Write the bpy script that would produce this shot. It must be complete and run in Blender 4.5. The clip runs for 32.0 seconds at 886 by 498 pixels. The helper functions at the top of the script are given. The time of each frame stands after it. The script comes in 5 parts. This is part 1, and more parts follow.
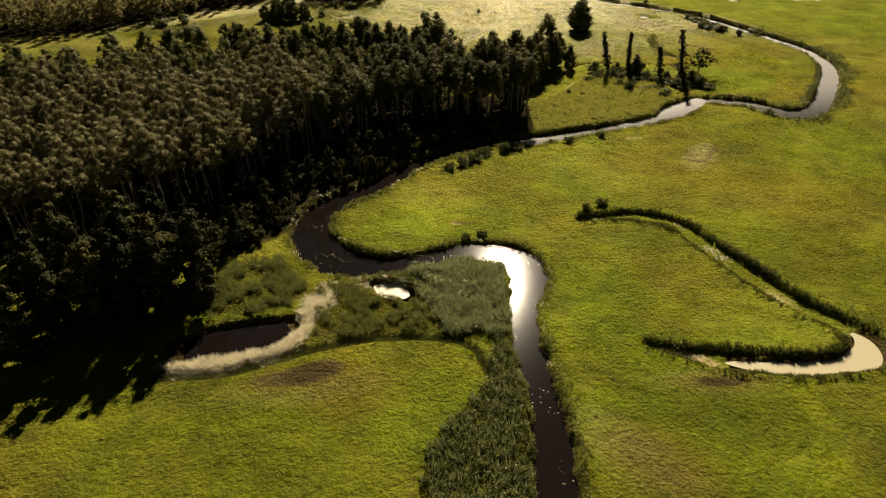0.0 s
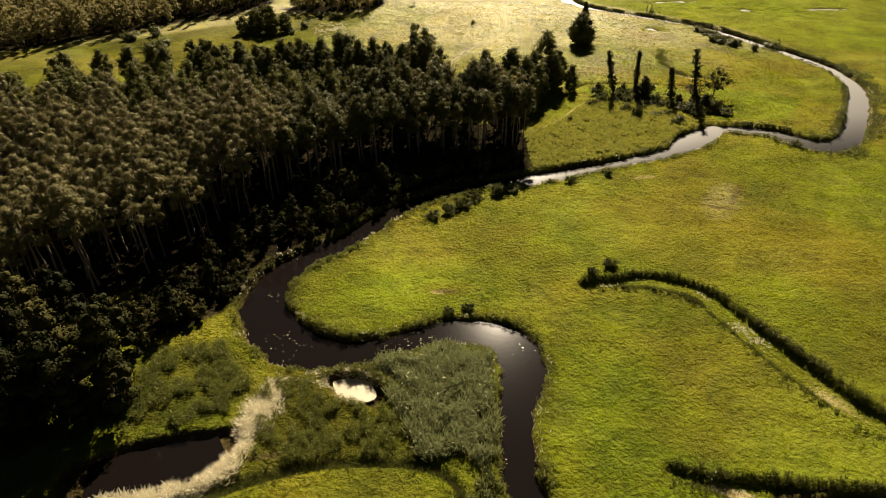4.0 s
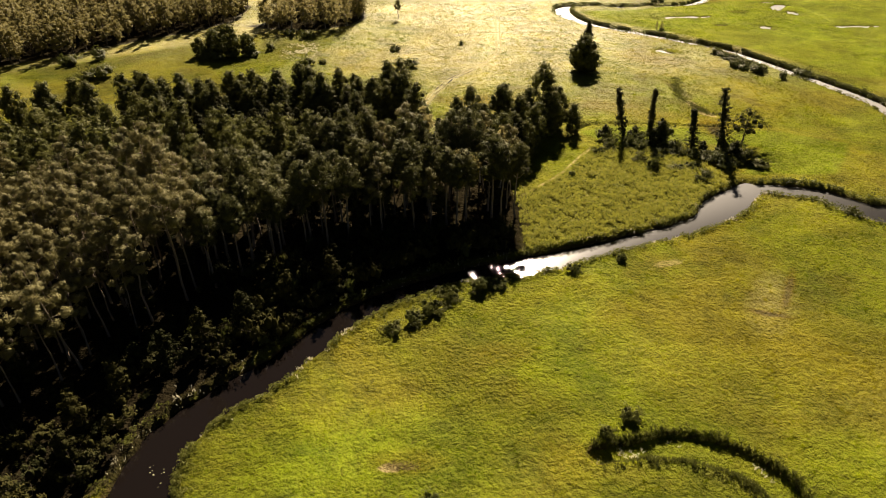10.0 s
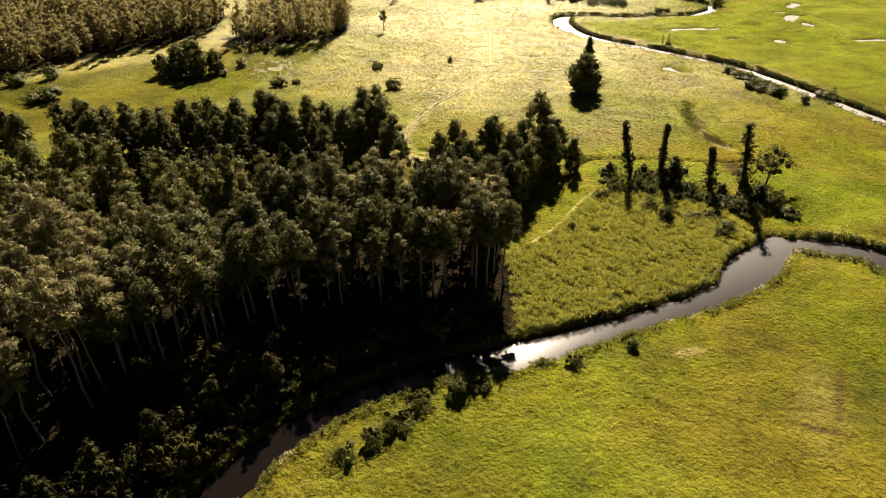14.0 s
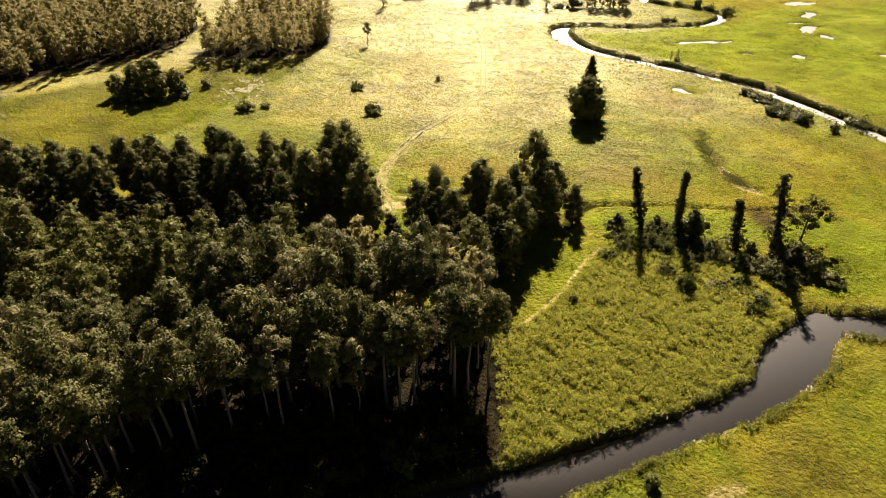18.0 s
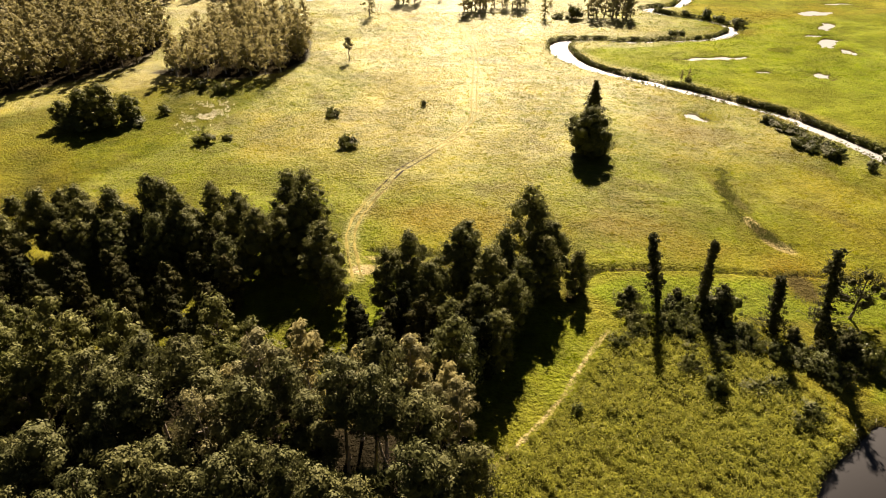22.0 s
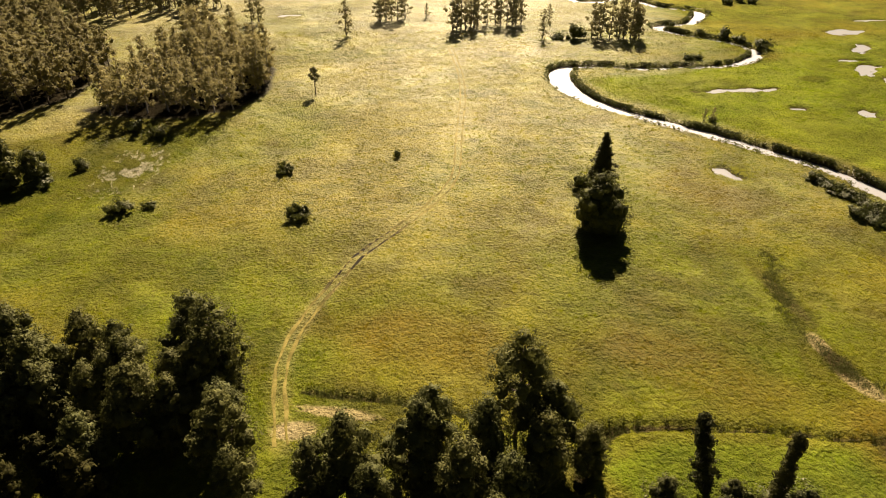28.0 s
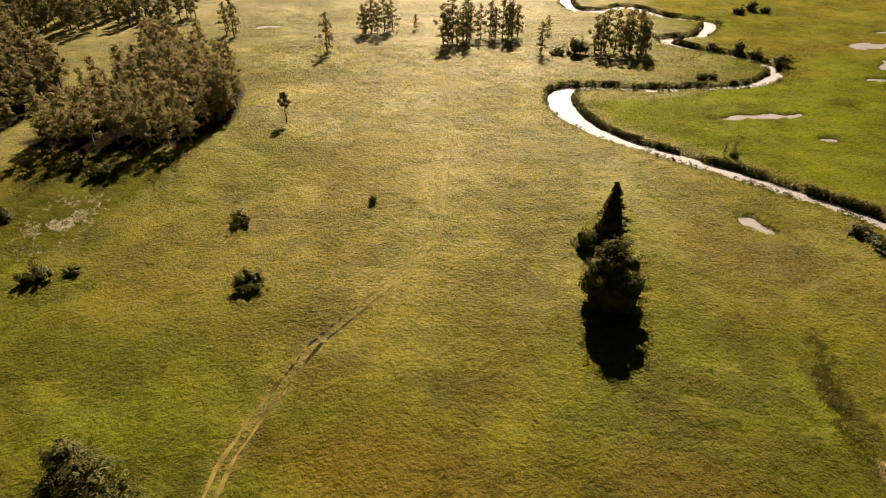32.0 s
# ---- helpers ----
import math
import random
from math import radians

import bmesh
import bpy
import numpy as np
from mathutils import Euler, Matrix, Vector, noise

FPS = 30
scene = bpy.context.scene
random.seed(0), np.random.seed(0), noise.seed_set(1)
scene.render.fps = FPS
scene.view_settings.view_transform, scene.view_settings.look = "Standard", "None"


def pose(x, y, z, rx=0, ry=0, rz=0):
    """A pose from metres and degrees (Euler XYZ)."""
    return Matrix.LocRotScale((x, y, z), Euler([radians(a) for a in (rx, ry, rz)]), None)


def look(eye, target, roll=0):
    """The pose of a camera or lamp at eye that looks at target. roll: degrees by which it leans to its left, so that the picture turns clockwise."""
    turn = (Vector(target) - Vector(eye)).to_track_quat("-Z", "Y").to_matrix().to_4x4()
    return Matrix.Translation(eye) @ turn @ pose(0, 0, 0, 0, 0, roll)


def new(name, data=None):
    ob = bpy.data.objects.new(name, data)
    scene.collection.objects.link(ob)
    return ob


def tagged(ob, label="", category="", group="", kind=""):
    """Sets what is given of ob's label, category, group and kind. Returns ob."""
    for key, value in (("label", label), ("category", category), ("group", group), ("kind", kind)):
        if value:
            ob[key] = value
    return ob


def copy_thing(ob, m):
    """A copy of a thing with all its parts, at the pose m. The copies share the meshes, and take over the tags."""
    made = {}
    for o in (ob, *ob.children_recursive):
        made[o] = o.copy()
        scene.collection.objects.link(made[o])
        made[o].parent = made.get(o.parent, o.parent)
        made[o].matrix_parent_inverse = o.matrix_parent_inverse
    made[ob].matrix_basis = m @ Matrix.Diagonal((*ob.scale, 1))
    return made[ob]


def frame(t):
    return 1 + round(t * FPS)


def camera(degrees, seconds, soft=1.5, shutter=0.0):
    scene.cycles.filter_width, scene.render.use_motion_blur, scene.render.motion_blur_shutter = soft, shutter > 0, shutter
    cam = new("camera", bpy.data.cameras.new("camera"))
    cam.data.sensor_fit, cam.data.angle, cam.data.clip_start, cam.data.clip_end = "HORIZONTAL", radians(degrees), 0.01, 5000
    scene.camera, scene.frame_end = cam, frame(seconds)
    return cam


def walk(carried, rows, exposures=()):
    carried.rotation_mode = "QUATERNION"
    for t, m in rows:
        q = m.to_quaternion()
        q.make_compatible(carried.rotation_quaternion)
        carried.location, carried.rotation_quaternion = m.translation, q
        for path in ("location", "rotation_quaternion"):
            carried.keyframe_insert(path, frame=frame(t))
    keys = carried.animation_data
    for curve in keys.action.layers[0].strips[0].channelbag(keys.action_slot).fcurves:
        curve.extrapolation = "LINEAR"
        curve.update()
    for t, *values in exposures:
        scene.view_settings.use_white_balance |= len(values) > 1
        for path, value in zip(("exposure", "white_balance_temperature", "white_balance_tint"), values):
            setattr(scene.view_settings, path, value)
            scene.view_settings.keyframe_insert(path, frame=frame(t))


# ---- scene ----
cam = camera(71.3, 32.0, soft=1.0)
METRES, EYE, TILT, LEAN, TURN = 201.85, 65.0, 0.0, 0.0, 0.0
ROWS = [
    (0.0, 0.0, 0.0, 0.0, -0.13, -32.44, 0.2),
    (0.5, 0.0022, 0.0148, -0.0001, -0.12, -32.42, 0.21),
    (1.0, 0.0043, 0.0296, -0.0002, -0.12, -32.42, 0.2),
    (1.5, 0.0063, 0.0444, -0.0004, -0.13, -32.43, 0.19),
    (2.0, 0.0086, 0.0605, -0.0006, -0.13, -32.41, 0.2),
    (2.5, 0.0109, 0.0753, -0.0006, -0.14, -32.41, 0.2),
    (3.0, 0.0134, 0.0914, -0.0008, -0.15, -32.39, 0.22),
    (3.5, 0.0159, 0.1061, -0.0009, -0.15, -32.4, 0.2),
    (5.5, 0.0255, 0.1673, -0.0014, -0.2, -32.38, 0.2),
    (6.0, 0.0278, 0.1833, -0.0016, -0.21, -32.38, 0.2),
    (6.5, 0.0302, 0.1979, -0.0018, -0.2, -32.38, 0.2),
    (7.0, 0.0327, 0.2138, -0.002, -0.21, -32.37, 0.21),
    (7.5, 0.035, 0.2285, -0.0023, -0.23, -32.35, 0.2),
    (8.0, 0.0379, 0.2456, -0.0025, -0.22, -32.36, 0.2),
    (8.5, 0.0402, 0.259, -0.0028, -0.23, -32.36, 0.21),
    (9.0, 0.0429, 0.2761, -0.003, -0.24, -32.34, 0.19),
    (9.5, 0.0452, 0.2908, -0.0031, -0.25, -32.34, 0.18),
    (10.0, 0.0476, 0.3068, -0.0033, -0.26, -32.34, 0.17),
    (10.5, 0.05, 0.3202, -0.0034, -0.27, -32.33, 0.17),
    (11.0, 0.0524, 0.3361, -0.0037, -0.31, -32.33, 0.16),
    (11.5, 0.055, 0.3508, -0.0037, -0.31, -32.33, 0.18),
    (12.0, 0.0576, 0.3668, -0.004, -0.33, -32.34, 0.16),
    (12.5, 0.0604, 0.3816, -0.0044, -0.33, -32.34, 0.13),
    (13.0, 0.0632, 0.3989, -0.0043, -0.36, -32.35, 0.13),
    (13.5, 0.0657, 0.4123, -0.0043, -0.36, -32.35, 0.11),
    (14.0, 0.0688, 0.4295, -0.0043, -0.37, -32.35, 0.09),
    (14.5, 0.0711, 0.4443, -0.0043, -0.37, -32.36, 0.07),
    (16.5, 0.0812, 0.5051, -0.0042, -0.44, -32.41, 0.03),
    (17.0, 0.0837, 0.5214, -0.0044, -0.46, -32.42, 0.02),
    (17.5, 0.086, 0.5365, -0.0045, -0.46, -32.45, 0.02),
    (18.0, 0.089, 0.5539, -0.0042, -0.47, -32.47, 0.03),
    (18.5, 0.0912, 0.5677, -0.0044, -0.49, -32.48, 0.0),
    (19.0, 0.094, 0.5853, -0.0042, -0.52, -32.51, -0.0),
    (19.5, 0.0966, 0.6001, -0.0041, -0.53, -32.5, -0.02),
    (20.0, 0.0989, 0.6151, -0.0044, -0.55, -32.5, -0.01),
    (20.5, 0.1012, 0.6301, -0.0045, -0.56, -32.5, -0.01),
    (21.0, 0.1039, 0.6461, -0.0046, -0.57, -32.5, 0.01),
    (21.5, 0.106, 0.6611, -0.0047, -0.58, -32.5, -0.03),
    (22.0, 0.1084, 0.6773, -0.0043, -0.59, -32.52, -0.01),
    (22.5, 0.1106, 0.6921, -0.0046, -0.6, -32.51, 0.01),
    (23.0, 0.113, 0.7095, -0.0047, -0.63, -32.51, 0.0),
    (23.5, 0.1146, 0.7231, -0.0046, -0.66, -32.53, 0.02),
    (24.0, 0.1174, 0.7402, -0.0049, -0.65, -32.48, 0.02),
    (24.5, 0.1194, 0.7551, -0.0051, -0.66, -32.48, 0.01),
    (25.0, 0.122, 0.7699, -0.0049, -0.66, -32.49, 0.02),
    (25.5, 0.1239, 0.7847, -0.0052, -0.68, -32.46, 0.0),
    (27.5, 0.1334, 0.8466, -0.0053, -0.75, -32.47, 0.0),
    (28.0, 0.1362, 0.8639, -0.0054, -0.76, -32.47, 0.0),
    (28.5, 0.1381, 0.8777, -0.0057, -0.78, -32.47, -0.0),
    (29.0, 0.1406, 0.8951, -0.0059, -0.8, -32.46, 0.02),
    (29.5, 0.1431, 0.9099, -0.0057, -0.81, -32.48, 0.0),
    (30.0, 0.1456, 0.9246, -0.0055, -0.82, -32.5, 0.02),
    (30.5, 0.1478, 0.9394, -0.0055, -0.84, -32.51, 0.01),
    (31.0, 0.1505, 0.9555, -0.0062, -0.84, -32.49, -0.01),
    (31.5, 0.1525, 0.9703, -0.006, -0.87, -32.52, -0.02),
    (32.0, 0.1552, 0.9877, -0.0061, -0.89, -32.53, 0.0),
]
walk(cam, [(t, pose(0, 0, EYE, TILT, LEAN, TURN) @ pose(METRES * x, METRES * y, METRES * z, 90 + pitch, roll, yaw)) for t, x, y, z, yaw, pitch, roll in ROWS],
     exposures=((0.0, 1.1, 7150, 13), (6.0, 1.52, 7150, 16), (10.0, 1.62, 7100, 18), (19.0, 2.02, 6850, 19), (25.0, 1.86, 6950, 24), (28.0, 1.54, 7000, 22), (32.0, 1.08, 7350, 26)))

# ---- light ----
SUN_AZ, SUN_EL = 6.5, 35.5
world = bpy.data.worlds.new("world")
scene.world = world
world.use_nodes = True
sky = world.node_tree.nodes.new("ShaderNodeTexSky")
sky.sky_type, sky.sun_disc = "NISHITA", False
sky.dust_density = 0.5
sky.sun_elevation, sky.sun_rotation = radians(SUN_EL), radians(SUN_AZ)
world.node_tree.links.new(sky.outputs[0], world.node_tree.nodes["Background"].inputs[0])
world.node_tree.nodes["Background"].inputs[1].default_value = 0.006
sun_data = bpy.data.lights.new("sun", "SUN")
sun_data.energy, sun_data.angle, sun_data.color = 5.0, radians(0.6), (1.0, 0.90, 0.70)
sun = new("sun", sun_data)
toward_sun = Vector((math.sin(radians(SUN_AZ)) * math.cos(radians(SUN_EL)), math.cos(radians(SUN_AZ)) * math.cos(radians(SUN_EL)), math.sin(radians(SUN_EL))))
sun.matrix_world = look(toward_sun * 400, (0, 0, 0))


# ---- materials ----
class Nodes:
    """A short way to write node materials."""

    def __init__(self, name):
        self.mat = bpy.data.materials.new(name)
        self.mat.use_nodes = True
        self.tree = self.mat.node_tree
        self.bsdf = self.tree.nodes["Principled BSDF"]
        self.out = self.tree.nodes["Material Output"]

    def put(self, socket, value):
        if hasattr(value, "is_linked"):
            self.tree.links.new(value, socket)
        elif isinstance(value, tuple) and len(value) == 3:
            socket.default_value = (*value, 1) if socket.type == "RGBA" else value
        else:
            socket.default_value = value

    def node(self, kind, out=0, **inputs):
        n = self.tree.nodes.new("ShaderNode" + kind)
        for key, value in inputs.items():
            self.put(n.inputs[key.replace("_", " ")], value)
        return n.outputs[out]

    def noise(self, scale, detail=4.0, rough=0.6, distort=0.0, vector=None):
        v = vector if vector is not None else self.node("TexCoord", 3)
        return self.node("TexNoise", 0, Vector=v, Scale=scale, Detail=detail, Roughness=rough, Distortion=distort)

    def span(self, value, a, b, lo=0.0, hi=1.0):
        n = self.tree.nodes.new("ShaderNodeMapRange")
        for i, x in enumerate((value, a, b, lo, hi)):
            self.put(n.inputs[i], x)
        return n.outputs[0]

    def math(self, op, a, b=0.0):
        n = self.tree.nodes.new("ShaderNodeMath")
        n.operation = op
        self.put(n.inputs[0], a), self.put(n.inputs[1], b)
        return n.outputs[0]

    def mix(self, fac, a, b, blend="MIX"):
        n = self.tree.nodes.new("ShaderNodeMixRGB")
        n.blend_type = blend
        self.put(n.inputs[0], fac), self.put(n.inputs[1], a), self.put(n.inputs[2], b)
        return n.outputs[0]

    def attr(self, name):
        n = self.tree.nodes.new("ShaderNodeAttribute")
        n.attribute_name = name
        return n.outputs["Fac"]

    def bump(self, height, strength, distance):
        return self.node("Bump", 0, Height=height, Strength=strength, Distance=distance)

    def set(self, **inputs):
        for key, value in inputs.items():
            self.put(self.bsdf.inputs[key.replace("_", " ")], value)
        return self

    def glaze(self, share, color, rough, normal):
        """The tinted gloss of a layer of grass blades."""
        shine = self.node("BsdfGlossy", 0, Color=color, Roughness=rough, Normal=normal)
        m = self.tree.nodes.new("ShaderNodeMixShader")
        self.put(m.inputs[0], share)
        self.tree.links.new(self.bsdf.outputs[0], m.inputs[1])
        self.tree.links.new(shine, m.inputs[2])
        self.tree.links.new(m.outputs[0], self.out.inputs[0])
        return self

    def see_through(self, color, share):
        """Leaf light: a share of the light passes through to the far side."""
        tr = self.tree.nodes.new("ShaderNodeBsdfTranslucent")
        self.put(tr.inputs[0], color)
        m = self.tree.nodes.new("ShaderNodeMixShader")
        self.put(m.inputs[0], share)
        self.tree.links.new(self.bsdf.outputs[0], m.inputs[1])
        self.tree.links.new(tr.outputs[0], m.inputs[2])
        self.tree.links.new(m.outputs[0], self.out.inputs[0])
        return self


def leaf_material(name, dark, light, share=0.35, rough=0.55, gloss=0.22):
    m = Nodes(name)
    island = m.node("NewGeometry", "Random Per Island")
    each = m.node("ObjectInfo", "Random")
    bough = m.span(m.noise(0.75, 4, 0.6), 0.36, 0.64)
    col = m.mix(m.math("ADD", m.math("MULTIPLY", bough, 0.65), m.math("MULTIPLY", island, 0.35)), dark, light)
    col = m.mix(m.span(each, 0, 1, 0.0, 0.45), col, m.mix(0.5, light, (0.16, 0.13, 0.03)))
    m.set(Base_Color=col, Roughness=rough, Specular_IOR_Level=gloss, Specular_Tint=(1.0, 0.90, 0.60))
    return m.see_through(m.mix(0.5, col, light), share).mat


def bark_material(name, low, high, scale=6.0):
    m = Nodes(name)
    n = m.noise(scale, 6, 0.7)
    m.set(Base_Color=m.mix(m.span(n, 0.3, 0.7), low, high), Roughness=0.9, Specular_IOR_Level=0.1, Normal=m.bump(n, 0.6, 0.05))
    return m.mat


PINE = leaf_material("pine_needles", (0.062, 0.062, 0.027), (0.235, 0.212, 0.094), 0.2, 0.65, 0.18)
# Green leaf tone, darkened so the eastern wood's shade lies in the colour.
ASH_SHADED = leaf_material("ash_leaves_shaded", (0.027, 0.033, 0.012), (0.116, 0.120, 0.043), 0.2, 0.65, 0.15)
ALDER = leaf_material("alder_leaves", (0.034, 0.041, 0.012), (0.155, 0.160, 0.045), 0.25, 0.65, 0.15)
# Alder leaves again, with the rear row's shade put into the colour.
SHADED_ALDER = leaf_material("alder_leaves_shaded", (0.030, 0.037, 0.012), (0.140, 0.145, 0.042), 0.22, 0.65, 0.15)
# Birch and mixed-wood leaf colours are paled to stand in for distant haze.
BIRCH = leaf_material("birch_leaves", (0.15, 0.135, 0.055), (0.40, 0.35, 0.15), 0.5, 0.65, 0.2)
HAZED_MIXED = leaf_material("hazed_mixed_leaves", (0.105, 0.100, 0.040), (0.33, 0.29, 0.122), 0.45, 0.65, 0.2)
SPRUCE = leaf_material("spruce_needles", (0.014, 0.018, 0.007), (0.055, 0.060, 0.020), 0.12, 0.65, 0.1)
# Near-black leaf colour that stands in for the wood's own shade.
SHADE_BLACK = leaf_material("shade_black_leaves", (0.006, 0.009, 0.003), (0.022, 0.026, 0.009), 0.08, 0.7, 0.05)
SHRUB = leaf_material("shrub_leaves", (0.026, 0.036, 0.009), (0.115, 0.13, 0.03), 0.3, 0.5, 0.3)
REED = leaf_material("reed_blades", (0.050, 0.070, 0.027), (0.25, 0.28, 0.13), 0.4, 0.42, 0.4)
SEDGE = leaf_material("sedge_blades", (0.055, 0.066, 0.009), (0.34, 0.34, 0.050), 0.55, 0.5, 0.3)
# Darker green than SEDGE, with the banks' shade worked into the colour.
BANK_SEDGE = leaf_material("bank_sedge_blades", (0.022, 0.032, 0.007), (0.165, 0.185, 0.036), 0.35, 0.5, 0.3)
STRAW = leaf_material("straw_blades", (0.52, 0.47, 0.32), (0.88, 0.83, 0.66), 0.35, 0.35, 0.8)
PINE_BARK = bark_material("pine_bark", (0.15, 0.12, 0.09), (0.37, 0.31, 0.24))
BARK = bark_material("grey_bark", (0.06, 0.05, 0.04), (0.17, 0.14, 0.11))
BIRCH_BARK = bark_material("birch_bark", (0.12, 0.10, 0.08), (0.55, 0.52, 0.46), 3.0)


def meadow_color(m):
    """The colour of the meadow by place and zone, and its relief."""
    stretched = m.tree.nodes.new("ShaderNodeMapping")
    m.put(stretched.inputs["Vector"], m.node("TexCoord", 3))
    stretched.inputs["Rotation"].default_value = (0, 0, radians(-8))
    stretched.inputs["Scale"].default_value = (0.62, 1.0, 1.0)
    swept = stretched.outputs[0]
    big, mid, fine = m.noise(0.024, 5, 0.6, 0.6), m.noise(0.11, 7, 0.7, 0.3), m.noise(2.4, 6, 0.75)
    rows, tuft = m.noise(0.42, 8, 0.75, 0.0, swept), m.noise(1.1, 9, 0.8)
    patch, speck = m.noise(0.05, 7, 0.72, 0.4), m.noise(0.62, 3, 0.6)
    col = m.mix(m.span(mid, 0.36, 0.64), (0.034, 0.052, 0.0016), (0.112, 0.130, 0.004))
    col = m.mix(m.span(big, 0.44, 0.6, 0, 0.75), col, (0.150, 0.122, 0.011))
    col = m.mix(m.span(patch, 0.5, 0.64, 0, 0.75), col, m.mix(m.span(mid, 0.4, 0.6), (0.034, 0.037, 0.004), (0.072, 0.054, 0.010)))
    col = m.mix(m.span(rows, 0.50, 0.66, 0, 0.5), col, (0.034, 0.038, 0.004))
    edge = m.span(fine, 0.2, 0.8, -0.35, 0.35)

    def zone(name, lo=0.35, hi=0.65):
        return m.span(m.math("ADD", m.attr(name), edge), lo, hi)

    col = m.mix(m.math("MULTIPLY", zone("lush", 0.2, 0.9), 0.85), col, m.mix(m.span(mid, 0.36, 0.64), (0.040, 0.076, 0.0014), (0.112, 0.160, 0.003)))
    # Dry hay tone, brightened further to stand in for far haze.
    dried_hazed = m.mix(m.span(rows, 0.4, 0.62), (0.235, 0.203, 0.022), (0.112, 0.102, 0.010))
    col = m.mix(m.math("MULTIPLY", m.math("MULTIPLY", zone("dry", 0.1, 1.0), m.span(mid, 0.38, 0.60, 0.35, 1.0)), 0.75), col, dried_hazed)
    col = m.mix(m.math("MULTIPLY", zone("rust", 0.2, 0.9), m.span(tuft, 0.35, 0.6, 0.2, 0.7)), col, m.mix(m.span(mid, 0.4, 0.6), (0.150, 0.088, 0.012), (0.095, 0.052, 0.010)))
    col = m.mix(m.math("MULTIPLY", zone("rough"), 0.8), col, m.mix(m.span(mid, 0.35, 0.65), (0.030, 0.036, 0.006), (0.085, 0.08, 0.012)))
    col = m.mix(zone("silt"), col, m.mix(m.span(mid, 0.3, 0.7), (0.24, 0.18, 0.085), (0.40, 0.32, 0.16)))
    col = m.mix(zone("mud"), col, m.mix(m.span(mid, 0.3, 0.7), (0.036, 0.027, 0.012), (0.090, 0.066, 0.028)))
    # Leaf litter, taken nearly black to carry the shade under trees too.
    col = m.mix(zone("litter_shade"), col, m.mix(m.span(mid, 0.3, 0.7), (0.014, 0.012, 0.007), (0.030, 0.024, 0.013)))
    shade = m.math("MULTIPLY", m.span(tuft, 0.33, 0.67, 0.56, 1.26), m.math("MULTIPLY", m.span(speck, 0.62, 0.72, 1.0, 0.45), m.span(patch, 0.36, 0.62, 1.2, 0.76)))
    col = m.mix(1.0, col, m.node("CombineColor", 0, Red=shade, Green=shade, Blue=shade), "MULTIPLY")
    mounds = m.math("SUBTRACT", 1.0, m.node("TexVoronoi", 0, Vector=m.node("TexCoord", 3), Scale=1.5, Detail=1.0, Randomness=1.0))
    relief = m.math("ADD", m.math("MULTIPLY", mounds, 0.3), m.math("MULTIPLY", m.noise(1.3, 5, 0.7), 0.95))
    relief = m.math("ADD", relief, m.math("MULTIPLY", m.noise(0.22, 3, 0.5, 0.0, swept), 0.8))
    relief = m.math("MULTIPLY", relief, m.span(m.noise(0.045, 4, 0.6, 0.4), 0.35, 0.65, 0.5, 1.45))
    return col, relief


def ground_material():
    m = Nodes("meadow")
    col, relief = meadow_color(m)
    open_grass = m.math("SUBTRACT", 1.0, m.math("MAXIMUM", m.attr("litter_shade"), m.math("MAXIMUM", m.attr("mud"), m.math("MULTIPLY", m.attr("rough"), 0.75))))
    grain = m.bump(relief, 1.0, 1.0)
    # Whiter gloss on the dry zone also takes the place of haze.
    m.set(Base_Color=col, Roughness=0.5, Specular_IOR_Level=m.math("MULTIPLY", m.math("MULTIPLY", open_grass, m.span(m.attr("dry"), 0.05, 0.75)), 0.14), Specular_Tint=(1.0, 0.87, 0.22), Sheen_Weight=m.math("MULTIPLY", open_grass, 0.1), Sheen_Roughness=0.5, Sheen_Tint=(1.0, 0.84, 0.16), Normal=grain)
    return m.glaze(m.math("MULTIPLY", open_grass, 0.026), m.mix(m.attr("dry"), (0.92, 0.93, 0.30), (1.0, 0.90, 0.60)), 0.5, grain).mat


def blade_material():
    m = Nodes("meadow_blades")
    col, relief = meadow_color(m)
    island = m.node("NewGeometry", "Random Per Island")
    bright = m.span(island, 0, 1, 0.82, 1.18)
    col = m.mix(1.0, col, m.node("CombineColor", 0, Red=bright, Green=bright, Blue=bright), "MULTIPLY")
    m.set(Base_Color=col, Roughness=0.5, Specular_IOR_Level=0.03, Specular_Tint=m.mix(m.attr("dry"), (1.0, 0.88, 0.05), (1.0, 0.88, 0.16)))
    return m.see_through(m.mix(1.0, col, (2.5, 2.5, 1.2), "MULTIPLY"), 0.55).mat


GRASS = blade_material()
MEADOW = ground_material()


def water_material(name, color, rough, ripple, windy=None):
    m = Nodes(name)
    n = m.noise(1.6, 4, 0.6, 0.3)
    n2 = m.noise(0.35, 3, 0.5)
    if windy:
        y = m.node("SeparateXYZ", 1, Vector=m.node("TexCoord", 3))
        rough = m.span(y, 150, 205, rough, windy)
        # Base colour turns grey upstream to stand in for the sky's reflection.
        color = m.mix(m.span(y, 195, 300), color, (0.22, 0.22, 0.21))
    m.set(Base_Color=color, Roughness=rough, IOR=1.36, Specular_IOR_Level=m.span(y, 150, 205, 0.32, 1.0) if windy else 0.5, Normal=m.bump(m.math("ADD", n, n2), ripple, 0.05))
    return m.mat


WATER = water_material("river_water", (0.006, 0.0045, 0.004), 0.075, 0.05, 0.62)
POND = water_material("silty_water", (0.36, 0.32, 0.21), 0.4, 0.1)
POOL = water_material("shallow_pool_water", (0.30, 0.30, 0.29), 0.3, 0.2)

